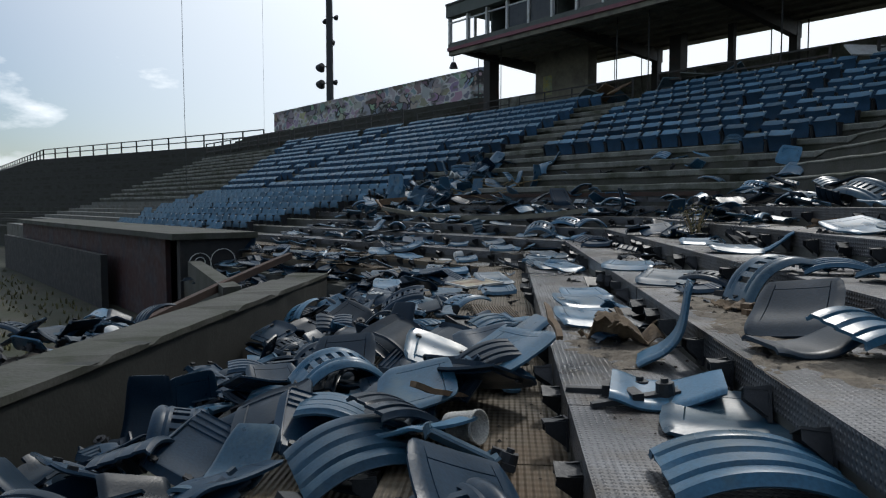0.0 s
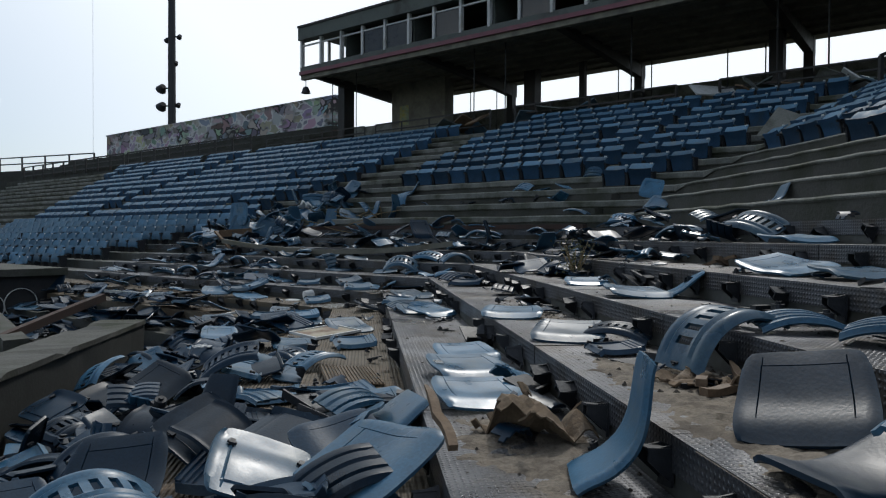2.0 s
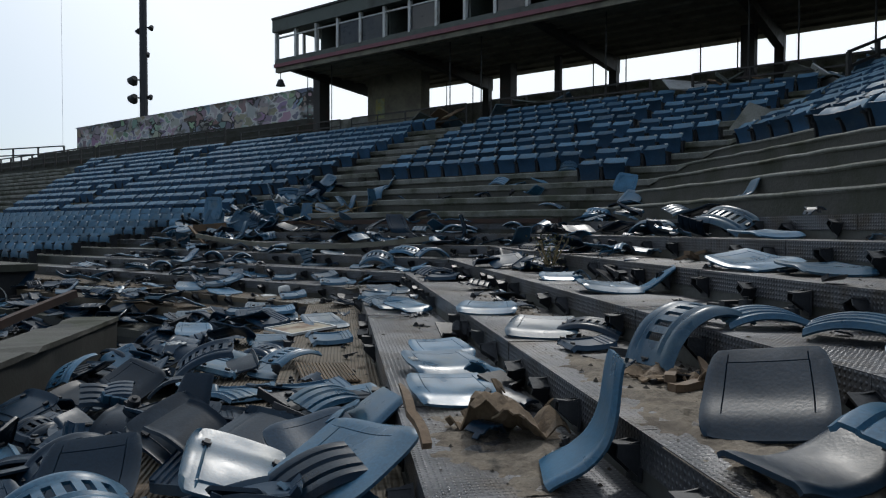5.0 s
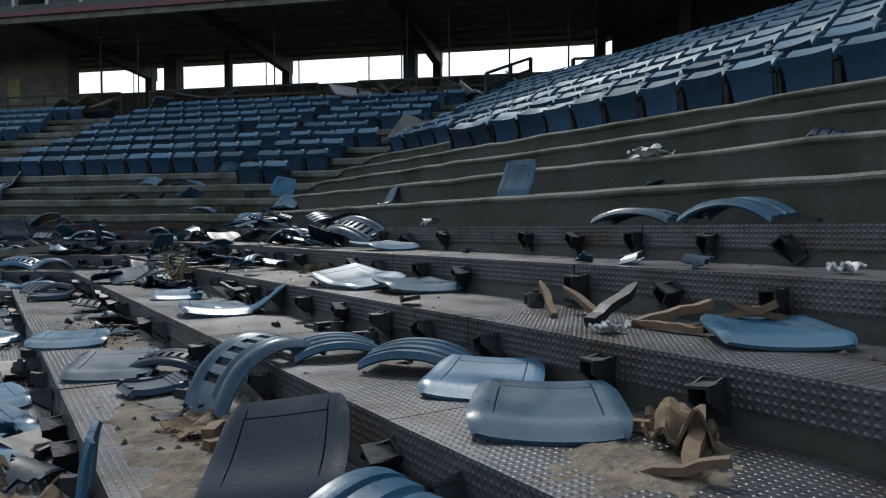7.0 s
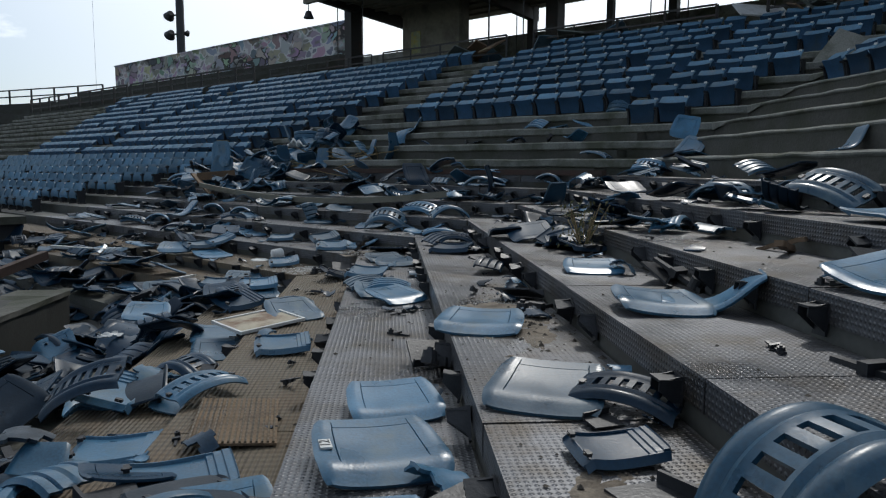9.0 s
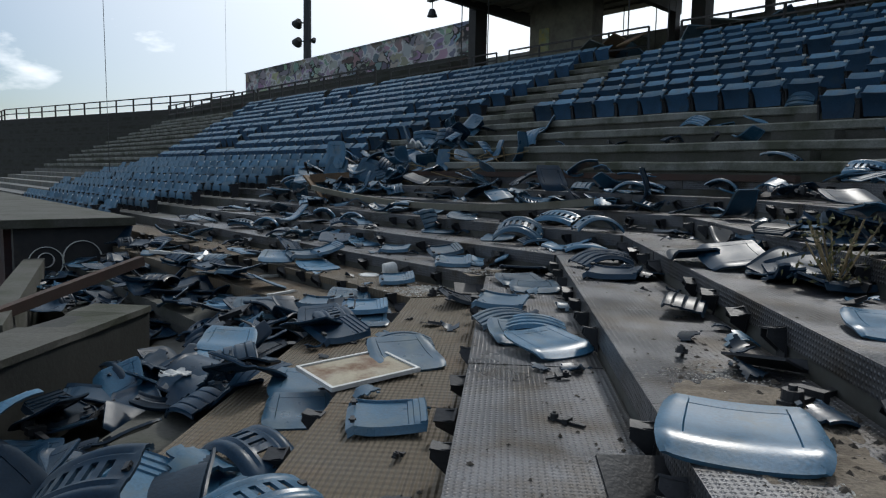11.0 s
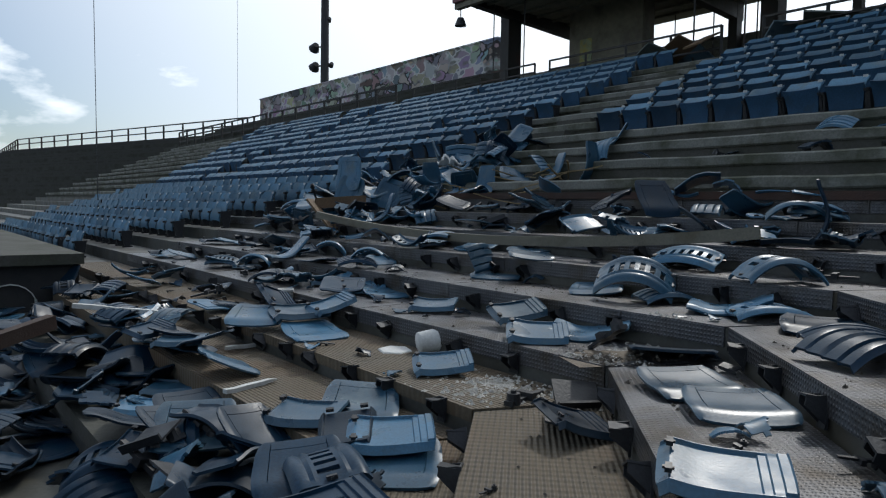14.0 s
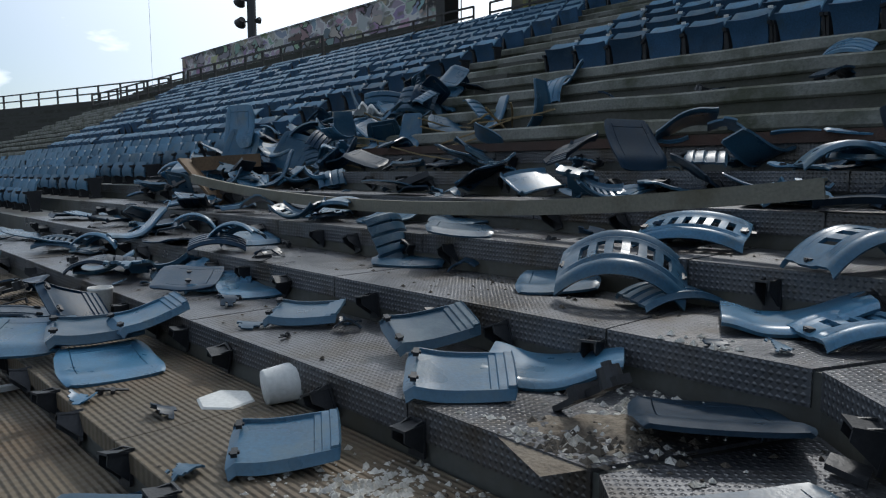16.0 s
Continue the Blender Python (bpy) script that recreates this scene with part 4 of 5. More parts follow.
def lay(name, x, y, yaw=0.0, tip=0.0, lean=0.0, variant=0, flip=False, lift=0.0, size=1.0, navy=False):
    return drop(name, x, y, surface_z(x, y) + lift, yaw, tip, lean, variant, flip, 0.0, size, navy)


# pieces that lie by themselves on the near treads
lay("slotted_backrest", 1.64, 4.50, 12, 0, -24, 0, size=1.2)
lay("grooved_backrest", 1.98, 4.40, -14, 0, 0, 0, size=0.92)
lay("grooved_backrest", 2.14, 3.95, -45, 0, 2, 0, size=1.0)
lay("loose_seat_pan", 2.16, 3.52, -48, 2, 0, 0, size=1.0)
lay("loose_seat_pan", 2.04, 3.06, -40, 3, 0, 2, size=1.08)
lay("loose_seat_pan", 1.38, 3.44, -38, 24, -8, 1, size=1.0, navy=True)
lay("grooved_backrest", 1.46, 2.92, 30, 12, 10, 0, size=1.05)
lay("curled_backrest", 0.86, 3.62, -12, 0, -42, 0, size=1.0)
lay("loose_seat_pan", 0.56, 4.84, 8, 0, 3, 0, size=1.15)
lay("loose_seat_pan", 1.25, 5.60, -22, 3, 0, 0, size=1.08)
lay("slotted_backrest", 1.52, 5.46, -35, 6, 4, 1, size=0.85, navy=True)
lay("upturned_seat_pan", 1.34, 5.04, 7, 4, 0, 1, size=0.72, navy=True)
lay("scrap_iron", 1.36, 4.70, 120)
lay("loose_seat_pan", 1.15, 6.82, -15, 0, 0, 2, size=1.15)
lay("loose_seat_pan", 1.97, 6.33, -6, 0, 4, 2, size=1.1)
lay("curled_backrest", 2.22, 6.28, -20, 0, 0, 0, size=1.0)
lay("loose_seat_pan", 2.01, 7.60, -10, 0, 0, 0, size=0.95)
lay("loose_seat_pan", 2.73, 5.66, 15, 0, -7, 1, size=1.2)
lay("loose_seat_pan", 2.86, 5.17, -8, 0, 2, 2, size=1.15)
lay("loose_seat_pan", 2.84, 2.86, -40, 0, 0, 2, size=1.0)
lay("loose_seat_pan", 0.58, 9.00, 12, 0, 0, 0, size=1.15)
lay("grooved_backrest", 0.46, 9.32, 20, 0, 0, 0)
lay("slotted_backrest", 3.62, 7.53, -70, 26, 14, 1, size=1.2)
lay("slotted_backrest", 3.55, 8.9, -60, 0, 0, 0, size=1.2)
lay("loose_seat_pan", 3.49, 6.72, 8, 0, 0, 2, size=1.2)
lay("slotted_backrest", 4.05, 4.47, -75, 0, 0, 1, size=1.1)
lay("grooved_backrest", 4.05, 3.80, -82, 0, 0, 1, size=1.15)
lay("loose_seat_pan", 4.62, 6.3, -75, 58, 0, 1, size=0.85)
# tray, plate and arched back beside the start
lay("loose_seat_pan", 0.84, 2.66, -14, -4, 0, 1, size=1.25)
lay("curled_backrest", 0.66, 2.92, -10, 6, 4, 1, size=1.0)
lay("grooved_backrest", 0.70, 2.04, 2, 0, 0, 0, size=1.2)
lay("loose_seat_pan", -0.80, 5.36, -28, -22, 0, 1, lift=0.05, size=0.82)
lay("loose_seat_pan", -0.92, 5.40, -28, 20, 0, 0, size=1.05, navy=True)
lay("loose_seat_pan", 0.02, 4.02, 42, -10, -22, 1, lift=0.08, size=1.15)
lay("curled_backrest", 0.02, 4.72, 18, 0, -8, 1, lift=0.06, size=1.15)
lay("slotted_backrest", -1.42, 5.30, 32, 4, -8, 0, lift=0.08, size=1.15, navy=True)
lay("loose_seat_pan", 0.04, 5.38, 10, 6, -4, 0, size=1.0)
lay("upturned_seat_pan", -0.18, 5.72, 20, 4, 0, 0, size=1.1)
lay("upturned_seat_pan", -0.55, 3.30, 2, 10, 0, 1, lift=0.07, size=1.1)
lay("grooved_backrest", -0.58, 2.66, 30, 8, -6, 1, lift=0.06, size=1.2)
lay("slotted_backrest", -1.0, 3.95, 32, 6, -6, 0, lift=0.08, size=1.1)
lay("loose_seat_pan", -0.62, 3.85, 30, 12, -8, 0, lift=0.03, size=0.92, navy=True)
lay("loose_seat_pan", -2.35, 4.9, 60, 76, 0, 0, size=1.05, navy=True)
lay("curled_backrest", -2.5, 4.6, 100, 0, -66, 1, size=1.05, navy=True)
lay("scrap_iron_bar", 0.44, 3.05, 172)
lay("scrap_iron_bar", 0.52, 2.86, 190, 0, 6)
lay("curled_backrest", 1.26, 3.02, 8, 0, 0, 1, size=0.95, navy=True)
numbered = lay("loose_seat_pan", 0.60, 5.50, 14, 3, 3, 2, size=1.16)
numbered["label"] = "blue plastic seat pan with a white number twelve plate"
bm = bmesh.new()
box(bm, -0.205, -0.02, 0.072, -0.165, 0.045, 0.08)
plate_12 = part("number_plate", bm, WHITE, numbered, "white number plate")
txt = bpy.data.curves.new("digits", "FONT")
txt.body, txt.size, txt.extrude, txt.align_x, txt.align_y = "12", 0.05, 0.0008, "CENTER", "CENTER"
tmp = bpy.data.objects.new("digits", txt)
me = bpy.data.meshes.new_from_object(tmp)
bpy.data.objects.remove(tmp)
me.materials.clear()
me.materials.append(DARK)
dg = new("digits", me)
dg.parent = plate_12
dg.matrix_basis = pose(-0.185, 0.0125, 0.0808, 0, 0, 90)
lay("loose_seat_pan", 0.66, 6.06, 10, 4, 0, 2, size=1.0)
# on the tan treads
lay("loose_seat_pan", -0.55, 7.33, 20, 0, 0, 2, size=1.05)
lay("upturned_seat_pan", -0.10, 7.88, 10, 8, 0, 0, size=0.95)
lay("loose_seat_pan", -0.66, 8.34, 15, 0, 0, 1, size=1.0)
lay("loose_seat_pan", -0.76, 8.80, 12, 0, 3, 0, size=1.1)
lay("slotted_backrest", -2.45, 11.3, 24, 6, 0, 0, lift=0.16, size=1.1, navy=True)
lay("upturned_seat_pan", -2.0, 10.4, 14, 6, 0, 0, lift=0.18, size=1.15)
lay("loose_seat_pan", -1.75, 10.0, 12, 4, 4, 1, lift=0.18, size=1.05)
lay("upturned_seat_pan", -0.68, 6.42, 10, 0, 0, 0, size=1.1)
lay("loose_seat_pan", -1.2, 7.61, 5, 0, 0, 0, size=1.05)
lay("loose_seat_pan", -0.19, 9.02, 26, 5, 0, 1, size=1.1)
lay("grooved_backrest", -0.24, 9.36, 13, 0, 0, 0, size=0.95)
lay("loose_seat_pan", 0.69, 8.68, 38, 4, 0, 2, size=1.05)
lay("grooved_backrest", 0.62, 9.12, -1, 0, 0, 0, size=1.0)
lay("upturned_seat_pan", 0.42, 10.0, -12, 8, 3, 0, size=1.0)
lay("loose_seat_pan", 0.58, 11.20, 15, 0, 0, 0, size=1.05)
lay("loose_seat_pan", 0.70, 10.84, 0, 0, 0, 2, size=1.05)
lay("loose_seat_pan", 0.64, 11.92, -8, -18, 0, 1, size=1.2, navy=True)
lay("scrap_iron_bar", 0.28, 11.98, 120, 0, 30)
lay("loose_seat_pan", -0.80, 10.84, 3, 0, 0, 1, size=1.1)
lay("upturned_seat_pan", -0.84, 11.02, 12, 9, 0, 0, lift=0.05, size=1.05)
lay("loose_seat_pan", -1.16, 11.70, 9, 4, 4, 1, size=1.1)
lay("upturned_seat_pan", -1.40, 11.46, -6, 6, 0, 1, size=1.1)
lay("upturned_seat_pan", -1.20, 11.95, 30, 0, 0, 1, size=1.0)
lay("upturned_seat_pan", -0.90, 10.14, 48, 14, 0, 0, size=1.15, navy=True)
lay("loose_seat_pan", -2.30, 11.90, 43, 8, 0, 2, lift=0.1, size=1.05, navy=True)
lay("loose_seat_pan", -2.02, 11.39, 22, 8, 0, 1, lift=0.14, size=1.15)
lay("upturned_seat_pan", -2.62, 11.96, 20, 0, 4, 0, lift=0.1)
lay("upturned_seat_pan", -2.75, 12.55, 9, 0, 0, 0, lift=0.06)
lay("upturned_seat_pan", -2.85, 12.85, 14, 0, 0, 1, lift=0.1)
lay("loose_seat_pan", -1.62, 11.2, 70, 35, 10, 2, lift=0.1, navy=True)
lay("grooved_backrest", 1.30, 11.05, 24, 0, 0, 1, size=1.1, navy=True)
lay("upturned_seat_pan", 1.30, 10.30, -20, 6, 0, 1, size=1.1, navy=True)
# round the corner
lay("upturned_seat_pan", -0.72, 12.16, 12, 11, -3, 0, size=0.95)
lay("upturned_seat_pan", -0.12, 12.34, 2, 13, 3, 0, size=1.0)
lay("upturned_seat_pan", -0.26, 12.86, 22, 15, -6, 1, lift=0.03, size=1.0)
lay("curled_backrest", 0.24, 12.48, -12, 4, 3, 1, size=1.15)
lay("upturned_seat_pan", -0.95, 13.46, -2, 9, 0, 1, size=1.0)
lay("upturned_seat_pan", -2.30, 15.05, 20, 8, 0, 1)
lay("upturned_seat_pan", -1.80, 14.50, 20, 8, 0, 0, size=1.1)
lay("loose_seat_pan", -1.52, 14.30, 30, 0, 0, 0)
lay("loose_seat_pan", -1.90, 13.20, 38, 0, 0, 1, size=1.15)
lay("upturned_seat_pan", -2.12, 13.52, 30, 6, 0, 0, lift=0.09, size=1.2)
lay("loose_seat_pan", -2.48, 13.45, 12, 6, 0, 0, lift=0.05, size=1.15)
lay("upturned_seat_pan", -1.86, 13.60, 40, 6, -14, 1, lift=0.12, size=1.0)
lay("upturned_seat_pan", -2.45, 13.85, 70, 40, 20, 0, lift=0.04, navy=True)
lay("slotted_backrest", 0.60, 13.04, -14, 24, 4, 0, size=1.25)
lay("loose_seat_pan", 0.36, 13.38, -8, 0, -5, 0, size=1.0)
lay("grooved_backrest", 0.80, 12.95, 18, 0, 0, 0, size=0.95)
lay("slotted_backrest", 1.06, 13.50, -30, 16, 0, 1, size=1.2)
lay("curled_backrest", 1.14, 12.50, -18, 0, 0, 1, size=1.15)
lay("slotted_backrest", 1.46, 12.62, 8, 0, 0, 0, size=1.15)
lay("slotted_backrest", 1.30, 12.28, 2, 0, 0, 1, size=1.05)
lay("loose_seat_pan", 1.46, 11.86, -18, 0, 0, 2, size=1.1, navy=True)
lay("grooved_backrest", 1.40, 11.35, -6, 0, 0, 0, size=1.1, navy=True)
lay("loose_seat_pan", -0.46, 14.36, -8, 0, 0, 0, size=1.15)
lay("grooved_backrest", -0.62, 14.44, 60, 58, 0, 1, lift=0.04, size=0.9)
lay("loose_seat_pan", -0.16, 14.2, 0, 0, 5, 2, size=1.0)
lay("loose_seat_pan", 1.06, 14.98, 30, 50, 0, 0, size=1.1, navy=True)
lay("slotted_backrest", 1.76, 14.18, -6, 0, 0, 1, size=1.1)
lay("slotted_backrest", 2.05, 13.95, -14, 0, 0, 0, size=1.1)
lay("curled_backrest", 2.20, 13.70, -22, 0, -70, 0, size=1.1, navy=True)
lay("loose_seat_pan", -1.32, 15.9, -45, 4, 0, 0)
lay("loose_seat_pan", -0.72, 15.3, -30, 4, 0, 1)
lay("loose_seat_pan", -0.15, 15.0, -40, 0, 4, 2)
lay("loose_seat_pan", -1.9, 15.55, 30, 4, 0, 0)
lay("curled_backrest", -3.1, 16.1, 36, 0, -8, 0, size=1.1)
lay("curled_backrest", -3.0, 15.3, 24, 0, -6, 1, size=1.0)
# torn backs standing in the wreckage by the aisle
lay("curled_backrest", 0.72, 17.95, -30, 0, -74, 1, size=1.3)
lay("curled_backrest", 0.2, 18.4, 20, 0, -30, 0, size=1.2)
lay("grooved_backrest", 0.05, 18.7, 60, 40, 20, 1, size=1.2)
lay("grooved_backrest", -1.35, 20.3, 10, 66, 0, 1, size=1.35)
lay("grooved_backrest", -0.85, 20.0, -20, 60, 10, 1, size=1.3)
lay("grooved_backrest", -1.5, 19.6, 40, 30, 0, 1, size=1.2)
lay("curled_backrest", -0.84, 18.5, 60, 0, -40, 0, size=1.2)
lay("curled_backrest", -1.75, 19.2, 70, 0, -66, 0, size=1.2)
lay("loose_seat_pan", -2.45, 19.2, -20, 55, 14, 1, size=1.25)
lay("loose_seat_pan", -3.02, 18.9, -30, 74, 0, 1, lift=0.5, size=1.3)
lay("loose_seat_pan", -3.0, 18.82, -20, 68, 10, 0, lift=0.24, size=1.2)
lay("loose_seat_pan", -2.98, 18.7, -35, 60, 0, 2, size=1.2)
lay("curled_backrest", -2.3, 18.0, 20, 0, -30, 0, size=1.2)
lay("curled_backrest", 1.2, 19.4, -10, 0, -20, 0, size=1.3)
lay("loose_seat_pan", -0.4, 18.9, 10, 20, 10, 0, size=1.2)
lay("grooved_backrest", 0.92, 18.6, 240, 10, 40, 1, size=1.2)
lay("grooved_backrest", 3.55, 16.9, 315, 25, 0, 1)
lay("grooved_backrest", 5.0, 16.3, 315, 60, 0, 1)
lay("slotted_backrest", 3.95, 14.1, 320, 0, 10, 1)
lay("slotted_backrest", 4.2, 12.4, 320, 30, 10, 1)
lay("loose_seat_pan", 5.2, 13.6, 320, 60, 10, 2)
lay("loose_seat_pan", 5.0, 12.9, 300, 40, 10, 0)

lay("scrap_iron", 0.84, 5.02, 60, 20)
lay("plastic_fragment", 0.80, 4.62, 40, 6, 0, 1, size=0.8, navy=True)
lay("plastic_fragment", 0.80, 5.22, 110, 14, 0, 2, size=0.7)
lay("scrap_iron_bar", 0.88, 6.55, 70, 0, 20)
lay("scrap_iron", 0.86, 6.85, 30, 30)
lay("scrap_iron_bar", 1.56, 7.3, 40)
lay("plastic_fragment", 1.5, 7.05, 10, 0, 0, 1, size=0.6, navy=True)
lay("scrap_iron", 1.52, 7.65, 150, 24)
lay("scrap_iron_bar", 2.3, 6.9, 120, 0, -24)
lay("scrap_iron", 2.28, 7.15, 60, 34)
lay("scrap_iron_bar", 2.28, 5.2, 100)
lay("scrap_iron_bar", 2.3, 4.75, 80)
lay("scrap_iron", 0.06, 11.55, 30, 35)
lay("scrap_iron_bar", -0.2, 11.62, 60)
lay("scrap_iron", -0.02, 11.2, 100, 10)
lay("upturned_seat_pan", 0.02, 11.02, 30, 10, 20, 0, size=0.85, navy=True)
lay("scrap_iron", 3.0, 6.2, 20, 30)
lay("scrap_iron_bar", 2.98, 4.2, 50)

# heaps, thrown down at random
rnd = random.Random(29)
MIX = ["loose_seat_pan"] * 9 + ["curled_backrest"] * 3 + ["upturned_seat_pan"] * 4 + ["grooved_backrest"] * 3 + ["slotted_backrest"] * 2 + ["plastic_fragment"] * 4 + ["scrap_iron_bar"] * 3 + ["scrap_iron"] * 2


def heap(n, place, layers=0.0, wild=14.0, dark=0.45, mix=None, small=0.8, large=1.08):
    most = 14.0 if wild <= 10 else 24.0 if wild < 20 else 55.0
    for i in range(n):
        x, y = place()
        w = wild * (1.6 if rnd.random() < 0.2 else 1.0)
        lift = layers * rnd.random() ** 1.4
        lay(rnd.choice(mix or MIX), x, y, rnd.uniform(0, 360), min(most, max(-most, rnd.gauss(0, w))), min(most, max(-most, rnd.gauss(0, w))), rnd.randrange(4), rnd.random() < 0.3, lift, rnd.uniform(small, large), rnd.random() < dark)


def in_b(u0, u1, v0, v1):
    def place():
        p = uv(rnd.uniform(u0, u1), rnd.uniform(v0, v1))
        return p.x, p.y
    return place


# The high navy share by the wall also stands in for dim picture edges.
heap(210, lambda: (rnd.uniform(-2.6, -1.05), rnd.uniform(1.0, 11.6)), 0.08, 15, 0.84, small=0.9)
heap(70, lambda: (rnd.uniform(-2.65, -1.9), rnd.uniform(2.0, 11.8)), 0.18, 19, 0.9, small=0.9)
heap(74, lambda: (rnd.uniform(-1.2, 0.0), rnd.uniform(1.3, 5.6)), 0.06, 14, 0.8, small=0.9)
heap(12, lambda: (rnd.uniform(-1.1, -0.4), rnd.uniform(5.6, 7.8)), 0.02, 8)
heap(130, in_b(5.4, 7.2, 10.4, 15.6), 0.1, 12, 0.75)
heap(22, in_b(7.0, 8.3, 12.3, 16.5), 0.05, 10, 0.4)
heap(42, in_b(8.5, 10.4, 11.6, 17.0), 0.03, 9, 0.3)
heap(50, in_b(10.6, 12.2, 9.0, 14.5), 0.05, 14, 0.2)
heap(80, in_b(10.2, 12.6, 14.0, 17.2), 0.22, 26, 0.18)
heap(44, in_b(12.6, 14.6, 14.2, 16.6), 0.18, 28, 0.15)
# Mostly navy again, partly to imitate the darker right edge of the picture.
heap(20, lambda: (rnd.uniform(1.5, 3.0), rnd.uniform(8.8, 10.7)), 0.02, 9, 0.75)
heap(34, in_b(10.2, 12.2, 5.2, 9.0), 0.03, 10, 0.3)
heap(18, lambda: (rnd.uniform(2.2, 3.0), rnd.uniform(7.8, 10.6)), 0.04, 10, 0.7)
heap(24, lambda: (rnd.uniform(3.1, 4.2), rnd.uniform(7.0, 13.0)), 0.05, 14)
heap(8, lambda: (rnd.uniform(4.5, 6.0), rnd.uniform(3.0, 10.0)), 0.0, 14)
heap(10, in_b(12.7, 14.6, 7.8, 13.5), 0.0, 14)
SHARDS = ["plastic_fragment"] * 5 + ["scrap_iron_bar"] * 2 + ["scrap_iron"]
heap(70, lambda: (rnd.choice((rnd.uniform(0.55, 0.93), rnd.uniform(1.2, 1.64), rnd.uniform(2.0, 2.36))), rnd.uniform(3.5, 12.5)), 0.0, 8, 0.7, SHARDS, 0.25, 0.5)
heap(80, in_b(7.6, 11.8, 9.0, 16.5), 0.0, 8, 0.6, SHARDS, 0.25, 0.55)
heap(40, lambda: (rnd.uniform(-1.0, 0.1), rnd.uniform(5.0, 11.0)), 0.0, 8, 0.7, SHARDS, 0.25, 0.5)
heap(30, lambda: (rnd.uniform(2.4, 4.2), rnd.uniform(3.0, 12.0)), 0.0, 8, 0.6, SHARDS, 0.25, 0.5)
heap(24, in_b(22.5, 24.0, 27.5, 31.0), 0.5, 30)


def outside():
    return rnd.uniform(-5.1, -3.75), rnd.uniform(3.2, 9.0)


def mound_z(x, y):
    x, y = x + 4.5, y - 6.0
    return -0.95 + 1.5 * max(0, 1 - (x / 1.2) ** 4) * max(0, 1 - (y / 3.5) ** 4) + 0.15 * noise.noise(Vector((x * 2, y * 2, 4)))


for i in range(60):
    x, y = outside()
    drop(rnd.choice(MIX), x, y, mound_z(x, y) + 0.12 * rnd.random(), rnd.uniform(0, 360), rnd.gauss(0, 22), rnd.gauss(0, 22), rnd.randrange(4), navy=rnd.random() < 0.5)
bm = bmesh.new()
bmesh.ops.create_grid(bm, x_segments=24, y_segments=30, size=0.5)
for w in bm.verts:
    x, y = w.co.x * 2.4, w.co.y * 7
    w.co = Vector((-4.5 + x, 6.0 + y, mound_z(-4.5 + x, 6.0 + y) - 0.04))
tagged(link("rubble_mound", bm, DIRT), "dark mound of earth and rubble beside the front wall", "rubble", kind="stuff")

# ---------------- long pieces and single things ----------------


def sweep(points, w, h, name, mat, label, category):
    """A channel section swept along a line of places."""
    bm = bmesh.new()
    pts = [Vector(p) for p in points]
    rings = []
    for i, p in enumerate(pts):
        t = (pts[min(i + 1, len(pts) - 1)] - pts[max(i - 1, 0)]).normalized()
        s = Vector((t.y, -t.x, 0)).normalized()
        up = s.cross(t)
        sec = [(-w, -h), (w, -h), (w, -h + 0.015), (-w + 0.015, -h + 0.015), (-w + 0.015, h - 0.015), (w, h - 0.015), (w, h), (-w, h)]
        rings.append([bm.verts.new(p - s * a + up * b) for a, b in sec])
    for a, b in zip(rings, rings[1:]):
        for q in range(8):
            bm.faces.new((a[q], a[(q + 1) % 8], b[(q + 1) % 8], b[q]))
    bm.faces.new(rings[0][::-1])
    bm.faces.new(rings[-1])
    return tagged(link(name, bm, mat), label, category)


def curve_points(a, b, c, n=24):
    a, b, c = Vector(a), Vector(b), Vector(c)
    out = []
    for i in range(n + 1):
        t = i / n
        out.append(a * (1 - t) ** 2 + b * 2 * t * (1 - t) + c * t * t)
    return out


sweep(curve_points((-3.2, 17.62, 1.9), (-0.75, 15.2, 1.52), (1.46, 12.97, 1.9)), 0.026, 0.046, "bent_channel", GREYSTEEL, "long bent steel channel lying across the steps", "channel")
bench = new("toppled_planter")
bench.location = (-3.05, 17.9, 1.66)
tagged(bench, "toppled open timber box leaning on the steps beside the seats", "box")
for a, b, w, h in (((0, 0, 0.02), (-0.36, 0.0, 0.46), 0.34, 0.03), ((0, 0.05, 0.04), (0.55, 0.5, 0.12), 0.03, 0.26), ((-0.3, 0.1, 0.4), (0.35, 0.62, 0.46), 0.03, 0.16), ((-0.04, -0.06, 0.0), (0.52, 0.4, 0.02), 0.03, 0.1)):
    bm = bmesh.new()
    bar(bm, a, b, w, h)
    part("board", bm, WOOD, bench)
bm = bmesh.new()
boxuv(bm, row_d(6) + BEND - 0.05, mitre_v(row_d(6)) + 0.05, row_z(6) - 0.005, row_d(6) + BEND + 0.09, 17.0, row_z(6) + 0.075)
tagged(link("rusty_rail", bm, RUST), "long rusty steel rail along the walkway edge", "rail")
bm = bmesh.new()
boxuv(bm, row_d(6) + BEND + 0.12, 9.0, row_z(6), row_d(6) + BEND + 0.36, 14.6, row_z(6) + 0.04)
tagged(link("timber_plank", bm, WOOD), "weathered timber plank lying on the walkway", "plank")
sweep(curve_points((-5.1, 9.0, 0.3), (-4.85, 11.0, 0.62), (-4.25, 13.3, 1.0), 10), 0.05, 0.06, "rusty_beam", RUST, "rusty bent steel beam lying over the wall", "beam")
bm = bmesh.new()
bmesh.ops.create_cone(bm, cap_ends=True, segments=16, radius1=0.07, radius2=0.07, depth=0.5)
ob = tagged(link("plastic_pipe", bm, WHITE, smooth=True), "short white plastic pipe sticking out of the rubble", "pipe")
ob.matrix_basis = pose(-4.0, 6.6, 0.55, 20, 25, 0)


